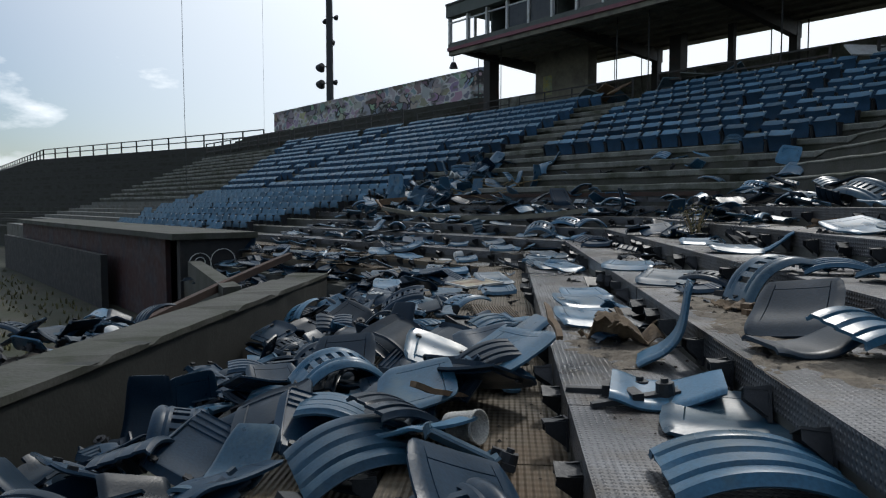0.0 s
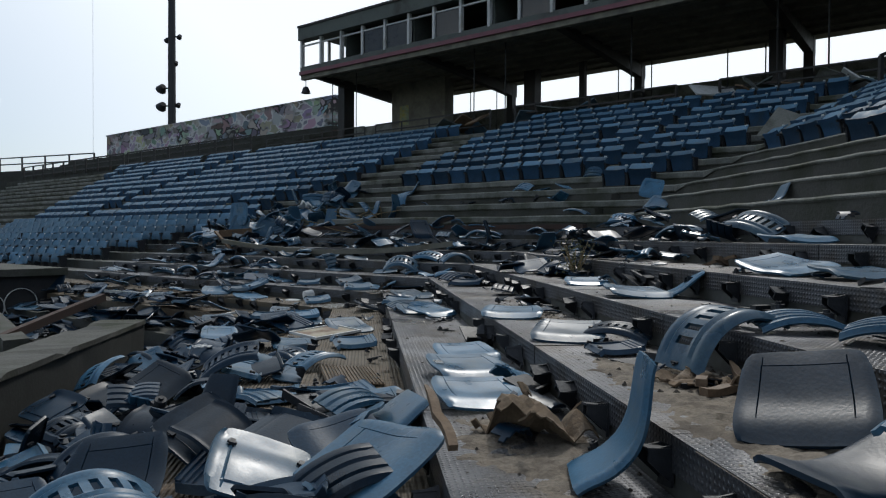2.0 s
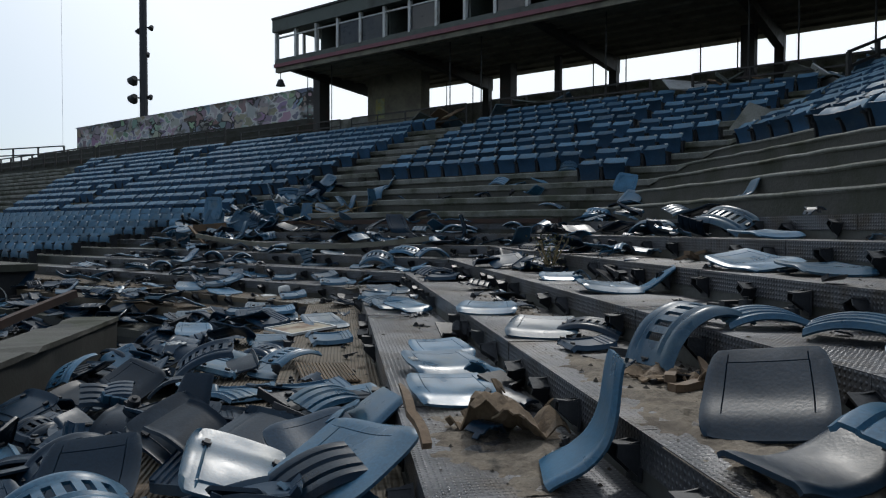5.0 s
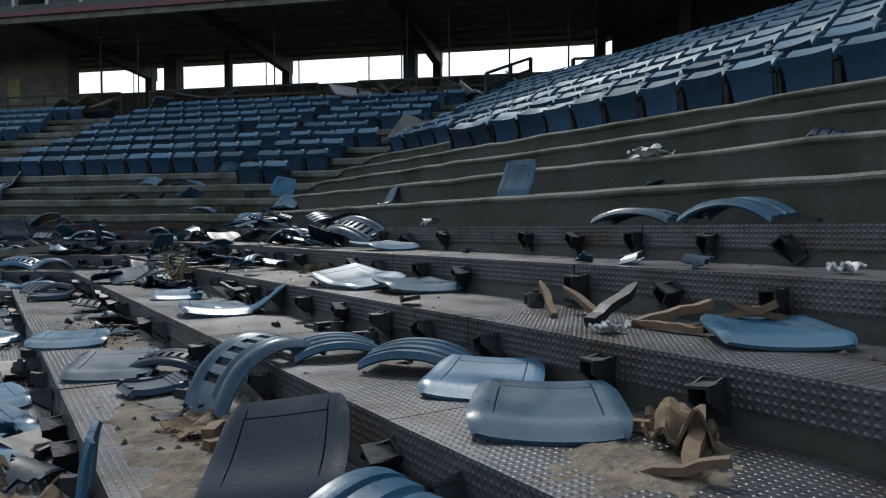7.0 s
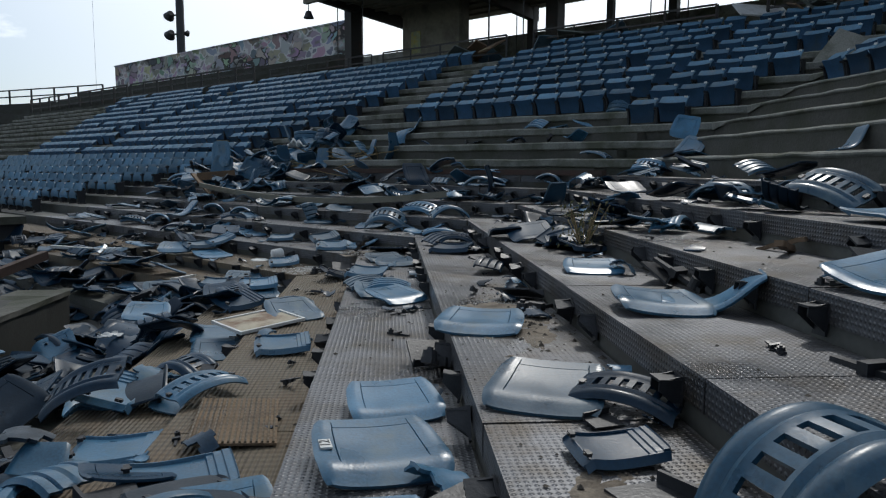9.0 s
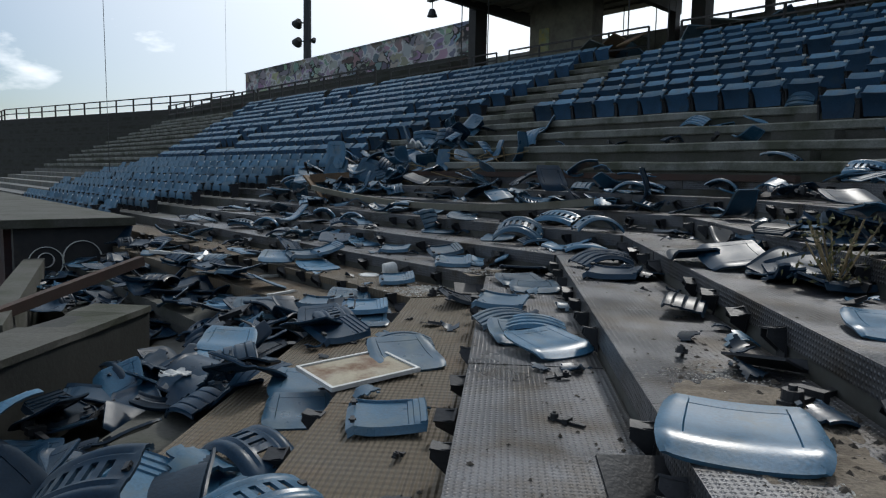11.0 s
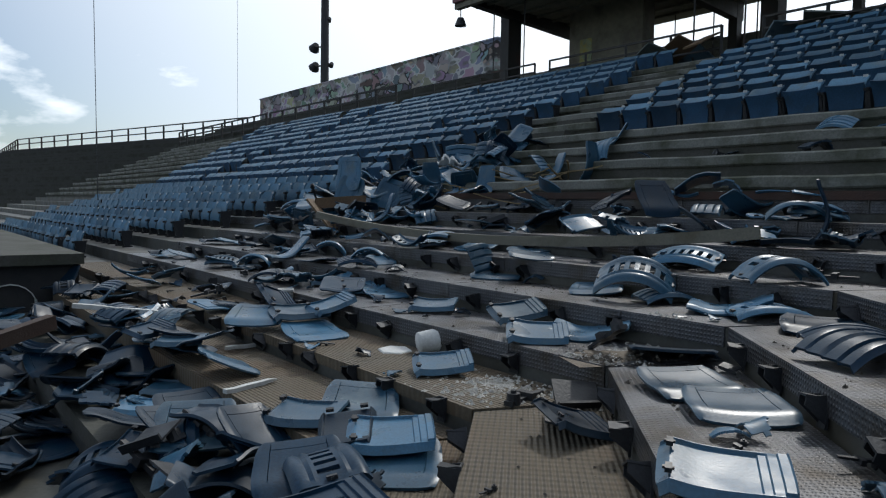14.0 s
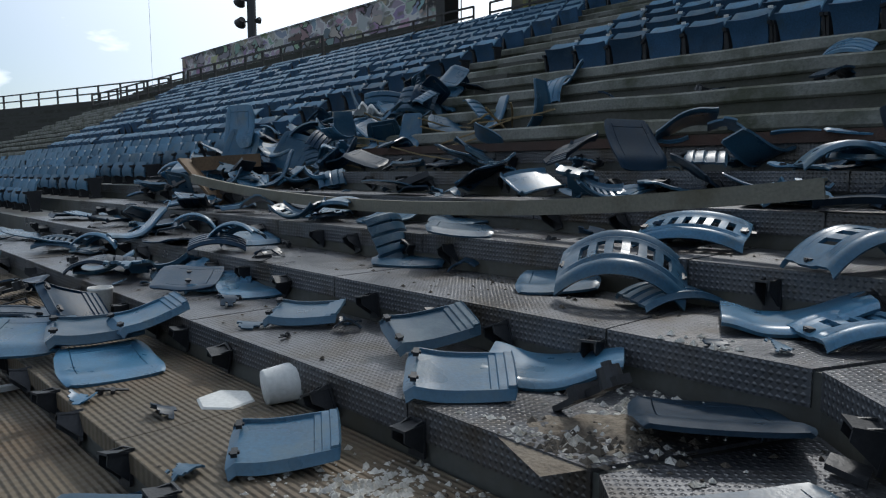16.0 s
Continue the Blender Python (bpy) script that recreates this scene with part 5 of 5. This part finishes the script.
def tub(x, y, yaw, tip, r=0.085, h=0.2, name="plastic_tub", label="white plastic tub lying on its side on a tread", mat=None):
    bm = bmesh.new()
    prof = [(0, 0), (r * 0.86, 0), (r * 0.9, 0.01), (r, h - 0.02), (r * 1.06, h - 0.015), (r * 1.06, h), (r * 0.96, h), (r * 0.83, 0.015), (0, 0.012)]
    n = 20
    rings = []
    for i in range(n):
        a = i / n * 2 * math.pi
        rings.append([bm.verts.new((p * math.cos(a), p * math.sin(a), z)) for p, z in prof])
    for i in range(n):
        a, b = rings[i], rings[(i + 1) % n]
        for q in range(len(prof) - 1):
            bm.faces.new((a[q], b[q], b[q + 1], a[q + 1]))
    bmesh.ops.remove_doubles(bm, verts=bm.verts, dist=1e-5)
    ob = tagged(link(name, bm, mat or WHITE, smooth=True), label, "tub")
    rm = pose(0, 0, 0, 0, 0, yaw).to_3x3() @ pose(0, 0, 0, tip, 0, 0).to_3x3()
    low = min((rm @ w.co).z for w in ob.data.vertices)
    ob.matrix_basis = Matrix.Translation((x, y, surface_z(x, y) - low)) @ rm.to_4x4()
    return ob


tub(-0.97, 12.72, 118, 84, 0.085, 0.15)
tub(-0.25, 2.95, 60, 80, 0.07, 0.16, "white_canister", "dented white canister lying in the heap of seats", PLASTER)
tub(-2.52, 14.30, 0, 0, 0.075, 0.24, "white_canister", "white plastic canister standing on a tan tread")
bm = bmesh.new()
bmesh.ops.create_cone(bm, cap_ends=True, segments=6, radius1=0.13, radius2=0.12, depth=0.01)
ob = tagged(link("white_plastic_scrap", bm, WHITE), "flat white broken plastic lid on a tread", "litter")
ob.matrix_basis = pose(-1.15, 12.76, surface_z(-1.15, 12.76) + 0.008, 2, 0, 30)
# framed board with a rusty stain
frame_t = new("framed_board")
frame_t.matrix_basis = pose(-0.42, 8.70, row_z(0) + 0.03, 3, -2, 43)
tagged(frame_t, "pale framed board with a rusty stain lying on tan treads", "board")
bm = bmesh.new()
box(bm, -0.28, -0.2, 0, 0.28, 0.2, 0.012)
part("panel", bm, STAINED, frame_t)
for x0, y0, x1, y1 in ((-0.3, -0.22, 0.3, -0.2), (-0.3, 0.2, 0.3, 0.22), (-0.3, -0.2, -0.28, 0.2), (0.28, -0.2, 0.3, 0.2)):
    bm = bmesh.new()
    box(bm, x0, y0, -0.003, x1, y1, 0.022)
    part("frame_bar", bm, WHITE, frame_t)


def lump(x, y, w, d, h, name, mat, label, category, seed, lift=0.0, yaw=0.0):
    """A crumpled sheet or ragged lump."""
    bm = bmesh.new()
    bmesh.ops.create_grid(bm, x_segments=14, y_segments=14, size=0.5)
    kill = []
    for v in bm.verts:
        e = max(abs(v.co.x), abs(v.co.y)) * 2
        q = Vector((v.co.x * 3, v.co.y * 3, seed))
        if e > 0.75 and noise.noise(q * 1.8) > 0.15:
            kill.append(v)
        v.co = Vector((v.co.x * w, v.co.y * d, h * abs(noise.noise(q * 0.7)) * 1.6 + 0.08 * h * noise.noise(q * 4)))
    bmesh.ops.delete(bm, geom=kill, context="VERTS")
    bmesh.ops.solidify(bm, geom=bm.faces[:], thickness=0.008)
    ob = link(name, bm, mat)
    low = min(v.co.z for v in ob.data.vertices)
    ob.matrix_basis = pose(x, y, surface_z(x, y) - low + lift, 0, 0, yaw)
    return tagged(ob, label, category)


lump(0.66, 4.22, 0.42, 0.46, 0.2, "crumpled_board", CARD, "crumpled soggy brown board on the diamond plate", "board", 3.3, 0, 30)
lump(1.36, 4.25, 0.25, 0.2, 0.05, "rotten_board", CARD, "scrap of rotten brown board on dirty diamond plate", "board", 5.1, 0, 10)
lump(5.15, 5.3, 0.3, 0.3, 0.1, "torn_white_sheet", WHITE, "torn white plastic sheet draped on a concrete step", "sheet", 7.7)
lump(-1.45, 11.0, 0.3, 0.25, 0.06, "torn_white_sheet", WHITE, "torn piece of white plastic on the heap", "sheet", 8.7, 0.16)
lump(-1.75, 9.1, 0.2, 0.12, 0.05, "torn_white_sheet", WHITE, "torn piece of white plastic on the heap", "sheet", 31.7, 0.2, 20)
lump(-1.2, 5.9, 0.16, 0.12, 0.06, "torn_white_sheet", WHITE, "torn piece of white plastic on the heap", "sheet", 33.2, 0.12, 60)
lump(2.55, 3.3, 0.12, 0.1, 0.04, "white_wrapper", WHITE, "crumpled white wrapper on a tread", "litter", 6.2)
lump(3.4, 2.9, 0.14, 0.1, 0.05, "white_wrapper", WHITE, "crumpled white wrapper on a tread", "litter", 1.2)
lump(-1.5, 19.6, 0.4, 0.3, 0.2, "torn_white_sheet", WHITE, "torn white plastic sheet caught between seats", "sheet", 4.4, 0.3)


def stick(x, y, yaw, length, w, tip=0.0, lift=0.0, mat=None, name="broken_stick", label="splintered brown wooden stick on a tread"):
    bm = bmesh.new()
    n = 6
    prev = None
    for i in range(n + 1):
        t = i / n
        o = Vector(((t - 0.5) * length, 0.02 * noise.noise(Vector((t * 3, x, y))), 0.015 * noise.noise(Vector((t * 4, y, x)))))
        ww = w * (1 - 0.7 * smooth_step(0.75, 1, t)) / 2
        ring_ = [bm.verts.new(o + Vector((0, a * ww, b * ww * 0.7))) for a, b in ((-1, -1), (1, -1), (1, 1), (-1, 1))]
        if prev:
            for q in range(4):
                bm.faces.new((prev[q], prev[(q + 1) % 4], ring_[(q + 1) % 4], ring_[q]))
        else:
            bm.faces.new(ring_[::-1])
        prev = ring_
    bm.faces.new(prev)
    ob = link(name, bm, mat or WOOD)
    rm = pose(0, 0, 0, 0, 0, yaw).to_3x3() @ pose(0, 0, 0, 0, tip, 0).to_3x3()
    low = min((rm @ v.co).z for v in ob.data.vertices)
    ob.matrix_basis = Matrix.Translation((x, y, surface_z(x, y) - low + lift)) @ rm.to_4x4()
    return tagged(ob, label, "stick", "splintered sticks and slats")




def dirt_patch(x, y, w, d, h, seed, yaw=0.0):
    """A thin drift of dirt whose ragged rim dips under the tread."""
    bm = bmesh.new()
    bmesh.ops.create_grid(bm, x_segments=30, y_segments=36, size=0.5)
    for v in bm.verts:
        r = 2 * math.hypot(v.co.x, v.co.y)
        q = Vector((v.co.x * w, v.co.y * d, seed))
        z = h * (0.75 + 1.6 * noise.noise(q * 5) + 0.9 * noise.noise(q * 17) + 0.5 * noise.noise(q * 45) - 1.5 * r * r)
        v.co = Vector((v.co.x * w, v.co.y * d, max(z, -0.008)))
    ob = link("dirt_patch", bm, SAND)
    ob.matrix_basis = pose(x, y, surface_z(x, y) + 0.002, 0, 0, yaw)
    return tagged(ob, "thin patch of pale sandy dirt on a tread", "dirt", kind="stuff")


for x, y, w, d, h, q in ((1.32, 3.80, 0.66, 1.3, 0.014, 11.2), (1.32, 4.5, 0.6, 0.9, 0.01, 12.6), (1.26, 2.9, 0.6, 0.9, 0.012, 14.1), (0.62, 4.0, 0.6, 1.0, 0.01, 15.7), (1.3, 7.0, 0.55, 1.6, 0.008, 13.3), (2.0, 2.7, 0.55, 0.6, 0.01, 18.8)):
    dirt_patch(x, y, w, d, h, q)
dirt_patch(0.26, 11.9, 0.5, 0.4, 0.012, 17.3, 20)
lump(2.2, 2.72, 0.22, 0.18, 0.1, "rotten_board", CARD, "scrap of rotten brown board on dirty diamond plate", "board", 21.1, 0, 40)
lump(1.5, 4.1, 0.2, 0.14, 0.08, "rotten_board", CARD, "scrap of rotten brown board on dirty diamond plate", "board", 23.4, 0, 70)
stick(2.14, 2.62, 30, 0.34, 0.04, -14)
stick(2.2, 2.84, 100, 0.3, 0.035, 10)
stick(2.8, 3.5, 15, 0.42, 0.05, -16, 0, DARK, "broken_strut", "dark broken strut leaning on a tread")
stick(2.86, 3.3, 150, 0.36, 0.045, 14)
stick(2.86, 3.75, 80, 0.3, 0.035, -18)
stick(2.75, 3.85, 60, 0.32, 0.03, -22)
stick(2.9, 3.05, 110, 0.32, 0.04, 20)
stick(2.98, 2.95, 150, 0.32, 0.035, -20)
stick(2.75, 3.2, 95, 0.3, 0.035)
stick(1.5, 4.05, 20, 0.42, 0.045)
stick(1.42, 4.2, 60, 0.4, 0.045, 6)
stick(1.55, 4.12, 75, 0.4, 0.035, -10)
stick(2.95, 6.9, 45, 0.35, 0.05, 12)
stick(3.0, 7.05, 130, 0.3, 0.04, 16)
stick(-1.98, 12.1, 60, 0.42, 0.04, 0, 0, WHITE, "pale_stick", "thin white slat lying on a tan tread")
stick(-2.5, 13.3, 60, 0.4, 0.04, 0, 0, WHITE, "pale_stick", "thin white slat lying on a tan tread")
stick(-3.9, 14.0, 20, 1.1, 0.06, 6, 0.1, WHITE, "pale_stick", "long pale slat lying on the heap beside the dugout")
stick(2.0, 2.55, 120, 0.2, 0.03, 15)
stick(0.25, 3.9, 100, 0.4, 0.035, -20, 0.1)
stick(-0.3, 3.1, 60, 0.45, 0.035, 20, 0.1)
rnd = random.Random(77)
for i in range(46):
    p = uv(rnd.uniform(11.9, 13.2), rnd.uniform(12.0, 16.8))
    stick(p.x, p.y, rnd.uniform(0, 180), rnd.uniform(0.3, 0.9), 0.022, rnd.gauss(0, 10), 0.02 + 0.1 * rnd.random(), STRAW, "dry_stalk", "dry straw-coloured stalk among the wreckage")

# mesh tray
grille = new("wire_grille")
grille.matrix_basis = pose(-0.12, 6.45, row_z(0) + 0.02, 0, 4, 8)
tagged(grille, "brown ribbed mat panel lying on tan treads", "mat")
bm = bmesh.new()
box(bm, -0.2, -0.32, 0, 0.2, 0.32, 0.012)
part("backing", bm, CARD, grille)
for i in range(16):
    bm = bmesh.new()
    box(bm, -0.195 + i * 0.025, -0.315, 0.012, -0.185 + i * 0.025, 0.315, 0.02)
    part("rib", bm, TAN, grille)

# bottle
bm = bmesh.new()
prof = [(0.0, 0.0), (0.03, 0.0), (0.032, 0.01), (0.032, 0.13), (0.024, 0.16), (0.012, 0.185), (0.012, 0.21), (0.0, 0.21)]
n = 14
rings = [[bm.verts.new((p * math.cos(i / n * 2 * math.pi), p * math.sin(i / n * 2 * math.pi), z)) for p, z in prof] for i in range(n)]
for i in range(n):
    a, b = rings[i], rings[(i + 1) % n]
    for q in range(len(prof) - 1):
        bm.faces.new((a[q], b[q], b[q + 1], a[q + 1]))
bmesh.ops.remove_doubles(bm, verts=bm.verts, dist=1e-5)
ob = tagged(link("plastic_bottle", bm, CLEAR, smooth=True), "crushed clear plastic bottle lying against a riser", "bottle")
ob.matrix_basis = pose(2.33, 3.62, row_z(3) + 0.032, 90, 0, 70)

# dead shrub in a joint
shrub = new("dry_shrub")
shrub.location = (2.25, 8.7, row_z(3))
tagged(shrub, "small dry brown shrub growing between the steps", "shrub")
rnd = random.Random(5)
bm = bmesh.new()
for i in range(26):
    a, r0 = rnd.uniform(0, 6.28), rnd.uniform(0.05, 0.26)
    bar(bm, (0, 0, 0), (r0 * math.cos(a), r0 * math.sin(a), rnd.uniform(0.1, 0.42)), 0.008)
part("stem", bm, STRAW, shrub)
bm = bmesh.new()
for i in range(170):
    a, r0, z = rnd.uniform(0, 6.28), rnd.uniform(0.02, 0.28), rnd.uniform(0.05, 0.42)
    c = Vector((r0 * math.cos(a), r0 * math.sin(a), z))
    q = Euler((rnd.uniform(0, 3), rnd.uniform(0, 3), rnd.uniform(0, 6))).to_matrix()
    vs = [bm.verts.new(c + q @ Vector(p)) for p in ((-0.02, 0, 0), (0, -0.01, 0.003), (0.025, 0, 0), (0, 0.01, 0.003))]
    bm.faces.new(vs)
part("foliage", bm, LEAF, shrub)

# wreckage on the concourse
rnd = random.Random(15)
for i in range(34):
    far_end = rnd.random() < 0.5
    p = uv(rnd.uniform(20.35, 21.4), rnd.uniform(11, 16.5) if far_end else rnd.uniform(2, 7.5))
    bm = bmesh.new()
    box(bm, -rnd.uniform(0.2, 0.7), -rnd.uniform(0.15, 0.4), 0, rnd.uniform(0.2, 0.7), rnd.uniform(0.15, 0.4), 0.04)
    m_ = rnd.choice((BOXPAINT if far_end else WHITE, BOXPAINT, BLUE, CONCRETE, WOOD))
    ob = tagged(link("wrecked_panel", bm, m_), "torn wall panel thrown on the concourse wreckage", "panel", "wreckage on the concourse")
    ob.matrix_basis = Matrix.Translation((p.x, p.y, 5.6 + 0.45 * rnd.random())) @ pose(0, 0, 0, rnd.uniform(-40, 40), rnd.uniform(-40, 40), rnd.uniform(0, 180))
bm = bmesh.new()
box(bm, -0.3, -0.03, 0, 0.3, 0.03, 1.0)
ob = tagged(link("leaning_panel", bm, CONCRETE), "pale flat panel leaning on the seats at the bend", "panel")
ob.matrix_basis = Matrix.Translation(uv(17.0, 4.9, up_z(5) + 0.1)) @ pose(0, 0, 0, -35, 25, 315)
bm = bmesh.new()
hexa(bm, [(-1.3, -0.8, 0), (1.3, -0.8, 0), (1.3, 0.8, 0), (-1.3, 0.8, 0), (-1.3, -0.1, 0.5), (1.3, -0.1, 0.5), (1.3, 0.1, 0.5), (-1.3, 0.1, 0.5)])
ob = tagged(link("collapsed_kiosk", bm, WHITE), "pale collapsed kiosk roof behind the railing", "kiosk")
ob.matrix_basis = pose(13.6, 15.4, 5.5, 0, 0, 40)

# aisle steps between the upper blocks
for v0, j0 in ((6.9, 0), (14.4, 3)):
    for j in range(j0, 11):
        bm = bmesh.new()
        boxuv(bm, up_d(j) + BEND - 0.34, v0 - 0.0, up_z(j) - 0.31, up_d(j) + BEND + 0.0, v0 + 0.85, up_z(j) - 0.15)
        tagged(link("aisle_step", bm, CONCRETE_OLD), "narrow concrete aisle step between seat blocks", "step", kind="structure")

# rough grass on the field
rnd = random.Random(91)
co, fa = [], []
for i in range(5200):
    x, y = -6.0 - 34 * rnd.random() ** 1.6, rnd.uniform(4, 42)
    if (x + y) * S2 > 4.7:
        continue
    for q in range(3):
        a, r0, h = rnd.uniform(0, 6.28), rnd.uniform(0.03, 0.1), rnd.uniform(0.04, 0.2)
        n0 = len(co)
        co.extend([(x + 0.03 * math.cos(a), y + 0.03 * math.sin(a), -0.9), (x - 0.03 * math.cos(a), y - 0.03 * math.sin(a), -0.9), (x + r0 * math.sin(a), y - r0 * math.cos(a), -0.9 + h)])
        fa.append([n0, n0 + 1, n0 + 2])
me = bpy.data.meshes.new("grass_tufts")
me.from_pydata(co, [], fa)
me.materials.append(LEAF)
tagged(new("grass_tufts", me), "rough olive grass tufts on the field", "grass", kind="stuff")

# grit, flakes and crumbs on the treads
rnd = random.Random(41)
co, fa = [], []


def crumb(x, y, r):
    z = surface_z(x, y)
    n0 = len(co)
    a = rnd.uniform(0, 6.28)
    for q in range(4):
        s_ = r * rnd.uniform(0.6, 1.3)
        co.append((x + s_ * math.cos(a + q * 1.57), y + s_ * math.sin(a + q * 1.57), z + 0.002))
    co.append((x, y, z + r * rnd.uniform(0.5, 1.1)))
    fa.extend([[n0, n0 + 1, n0 + 4], [n0 + 1, n0 + 2, n0 + 4], [n0 + 2, n0 + 3, n0 + 4], [n0 + 3, n0, n0 + 4]])


for i in range(5200):
    k = rnd.choice((0, 1, 1, 2, 2, 2, 3, 3, 4, 5))
    if rnd.random() < 0.6:
        d = row_d(k) + rnd.random() ** 0.6 * 0.69 + 0.01
        y = rnd.uniform(1.5, mitre_y(d) - 0.1)
        q = noise.noise(Vector((d * 2, y * 1.1, 2.0)))
        if q > -0.15:
            crumb(d, y, 0.003 + 0.012 * rnd.random() ** 3)
    else:
        d = row_d(k) + rnd.random() ** 0.6 * 0.69 + 0.01
        p = uv(d + BEND, rnd.uniform(mitre_v(d) + 0.1, 15))
        if noise.noise(Vector((p.x * 1.5, p.y * 1.5, 2.0))) > -0.15:
            crumb(p.x, p.y, 0.003 + 0.014 * rnd.random() ** 3)
for i in range(700):
    a, r0 = rnd.uniform(0, 6.28), abs(rnd.gauss(0, 0.22))
    crumb(*rnd.choice(((1.35 + r0 * math.cos(a) * 0.7, 4.3 + 1.8 * r0 * math.sin(a)), (0.2 + r0 * math.cos(a), 11.8 + 0.6 * r0 * math.sin(a)), (1.45 + 0.5 * r0 * math.cos(a), 7.2 + 2 * r0 * math.sin(a)))), 0.004 + 0.02 * rnd.random() ** 2)
me = bpy.data.meshes.new("grit")
me.from_pydata(co, [], fa)
me.materials.append(DIRT)
tagged(new("grit", me), "scattered grit and flakes on the treads", "grit", kind="stuff")

co, fa = [], []
for i in range(2200):
    a, r0 = rnd.uniform(0, 6.28), abs(rnd.gauss(0, 0.2))
    cx, cy = rnd.choice(((0.22, 11.85), (-0.42, 11.95), (-0.42, 11.95), (-0.2, 11.75), (-0.5, 11.7), (0.55, 12.2), (1.35, 6.5), (1.3, 7.6)))
    crumb(cx + r0 * math.cos(a), cy + 0.7 * r0 * math.sin(a), 0.003 + (0.006 if cx > 1 else 0.02) * rnd.random() ** 2.5)
me = bpy.data.meshes.new("plaster_crumbs")
me.from_pydata(co, [], fa)
me.materials.append(PLASTER)
tagged(new("plaster_crumbs", me), "broken pale plaster crumbs on the corner treads", "rubble", kind="stuff")

# ---------------- tread plates, piece by piece ----------------
rnd = random.Random(61)


def plate_bm(length, depth, lip, slant0=0.0, slant1=0.0):
    """Local x across the tread from its front edge, y along it."""
    bm = bmesh.new()
    t = 0.012
    a, b, c, e = (0.0, 0.004), (depth, 0.004 + slant0 * depth), (depth, length - 0.004 + slant1 * depth), (0.0, length - 0.004)
    hexa(bm, [(*q, -t) for q in (a, b, c, e)] + [(*q, 0.0) for q in (a, b, c, e)])
    box(bm, 0.0, 0.004, -lip, 0.010, length - 0.004, -t)
    return bm


cache = {}


def tread_piece(parent, length, depth, lip, m, mat, name, slant0=0.0, slant1=0.0):
    key = (round(length, 3), round(depth, 3), round(lip, 3), mat.name, slant0, slant1)
    if key not in cache:
        bm = plate_bm(length, depth, lip, slant0, slant1)
        bmesh.ops.recalc_face_normals(bm, faces=bm.faces)
        me = bpy.data.meshes.new(name)
        bm.to_mesh(me)
        bm.free()
        me.materials.append(mat)
        cache[key] = me
    ob = new(name, cache[key])
    ob.parent = parent
    ob.matrix_basis = m


for k in range(-2, 7):
    mat, name = (PLATE, "tread_plate") if k > 0 else ((TAN, "ribbed_tread") if k > -2 else (CONCRETE_OLD, "floor_slab"))
    d, z = row_d(k), row_z(k)
    lip = (z - row_z(k - 1)) * (0.62 if k > 0 else 0.5)
    depth = ROW - 0.004 if k < 6 else ROW * 0.7
    length = 1.83
    end = mitre_y(d) - 0.01
    y0 = end - rnd.uniform(0.9, 1.6)
    tread_piece(steps[k], round(end - y0, 2), depth - 0.0, lip, Matrix.Translation((d, y0, z + rnd.uniform(-0.002, 0.002))), mat, name, 0.0, 0.4142)
    while y0 > -3:
        y0 -= length
        tread_piece(steps[k], length, depth, lip, Matrix.Translation((d, y0, z + rnd.uniform(-0.003, 0.003))) @ pose(0, 0, 0, 0, 0, rnd.uniform(-0.12, 0.12)), mat, name)
    v = mitre_v(d) + 0.02
    turn = pose(0, 0, 0, 0, 0, 45)
    n0 = round(rnd.uniform(0.7, 1.5), 2)
    while v < (15.5 if k < -1 else 17.5):
        p = uv(d + BEND, v, z + rnd.uniform(-0.003, 0.003))
        tread_piece(steps[k], n0, depth, lip, Matrix.Translation(p) @ turn, mat, name, -0.4142 if n0 != length else 0.0)
        v += n0
        n0 = length
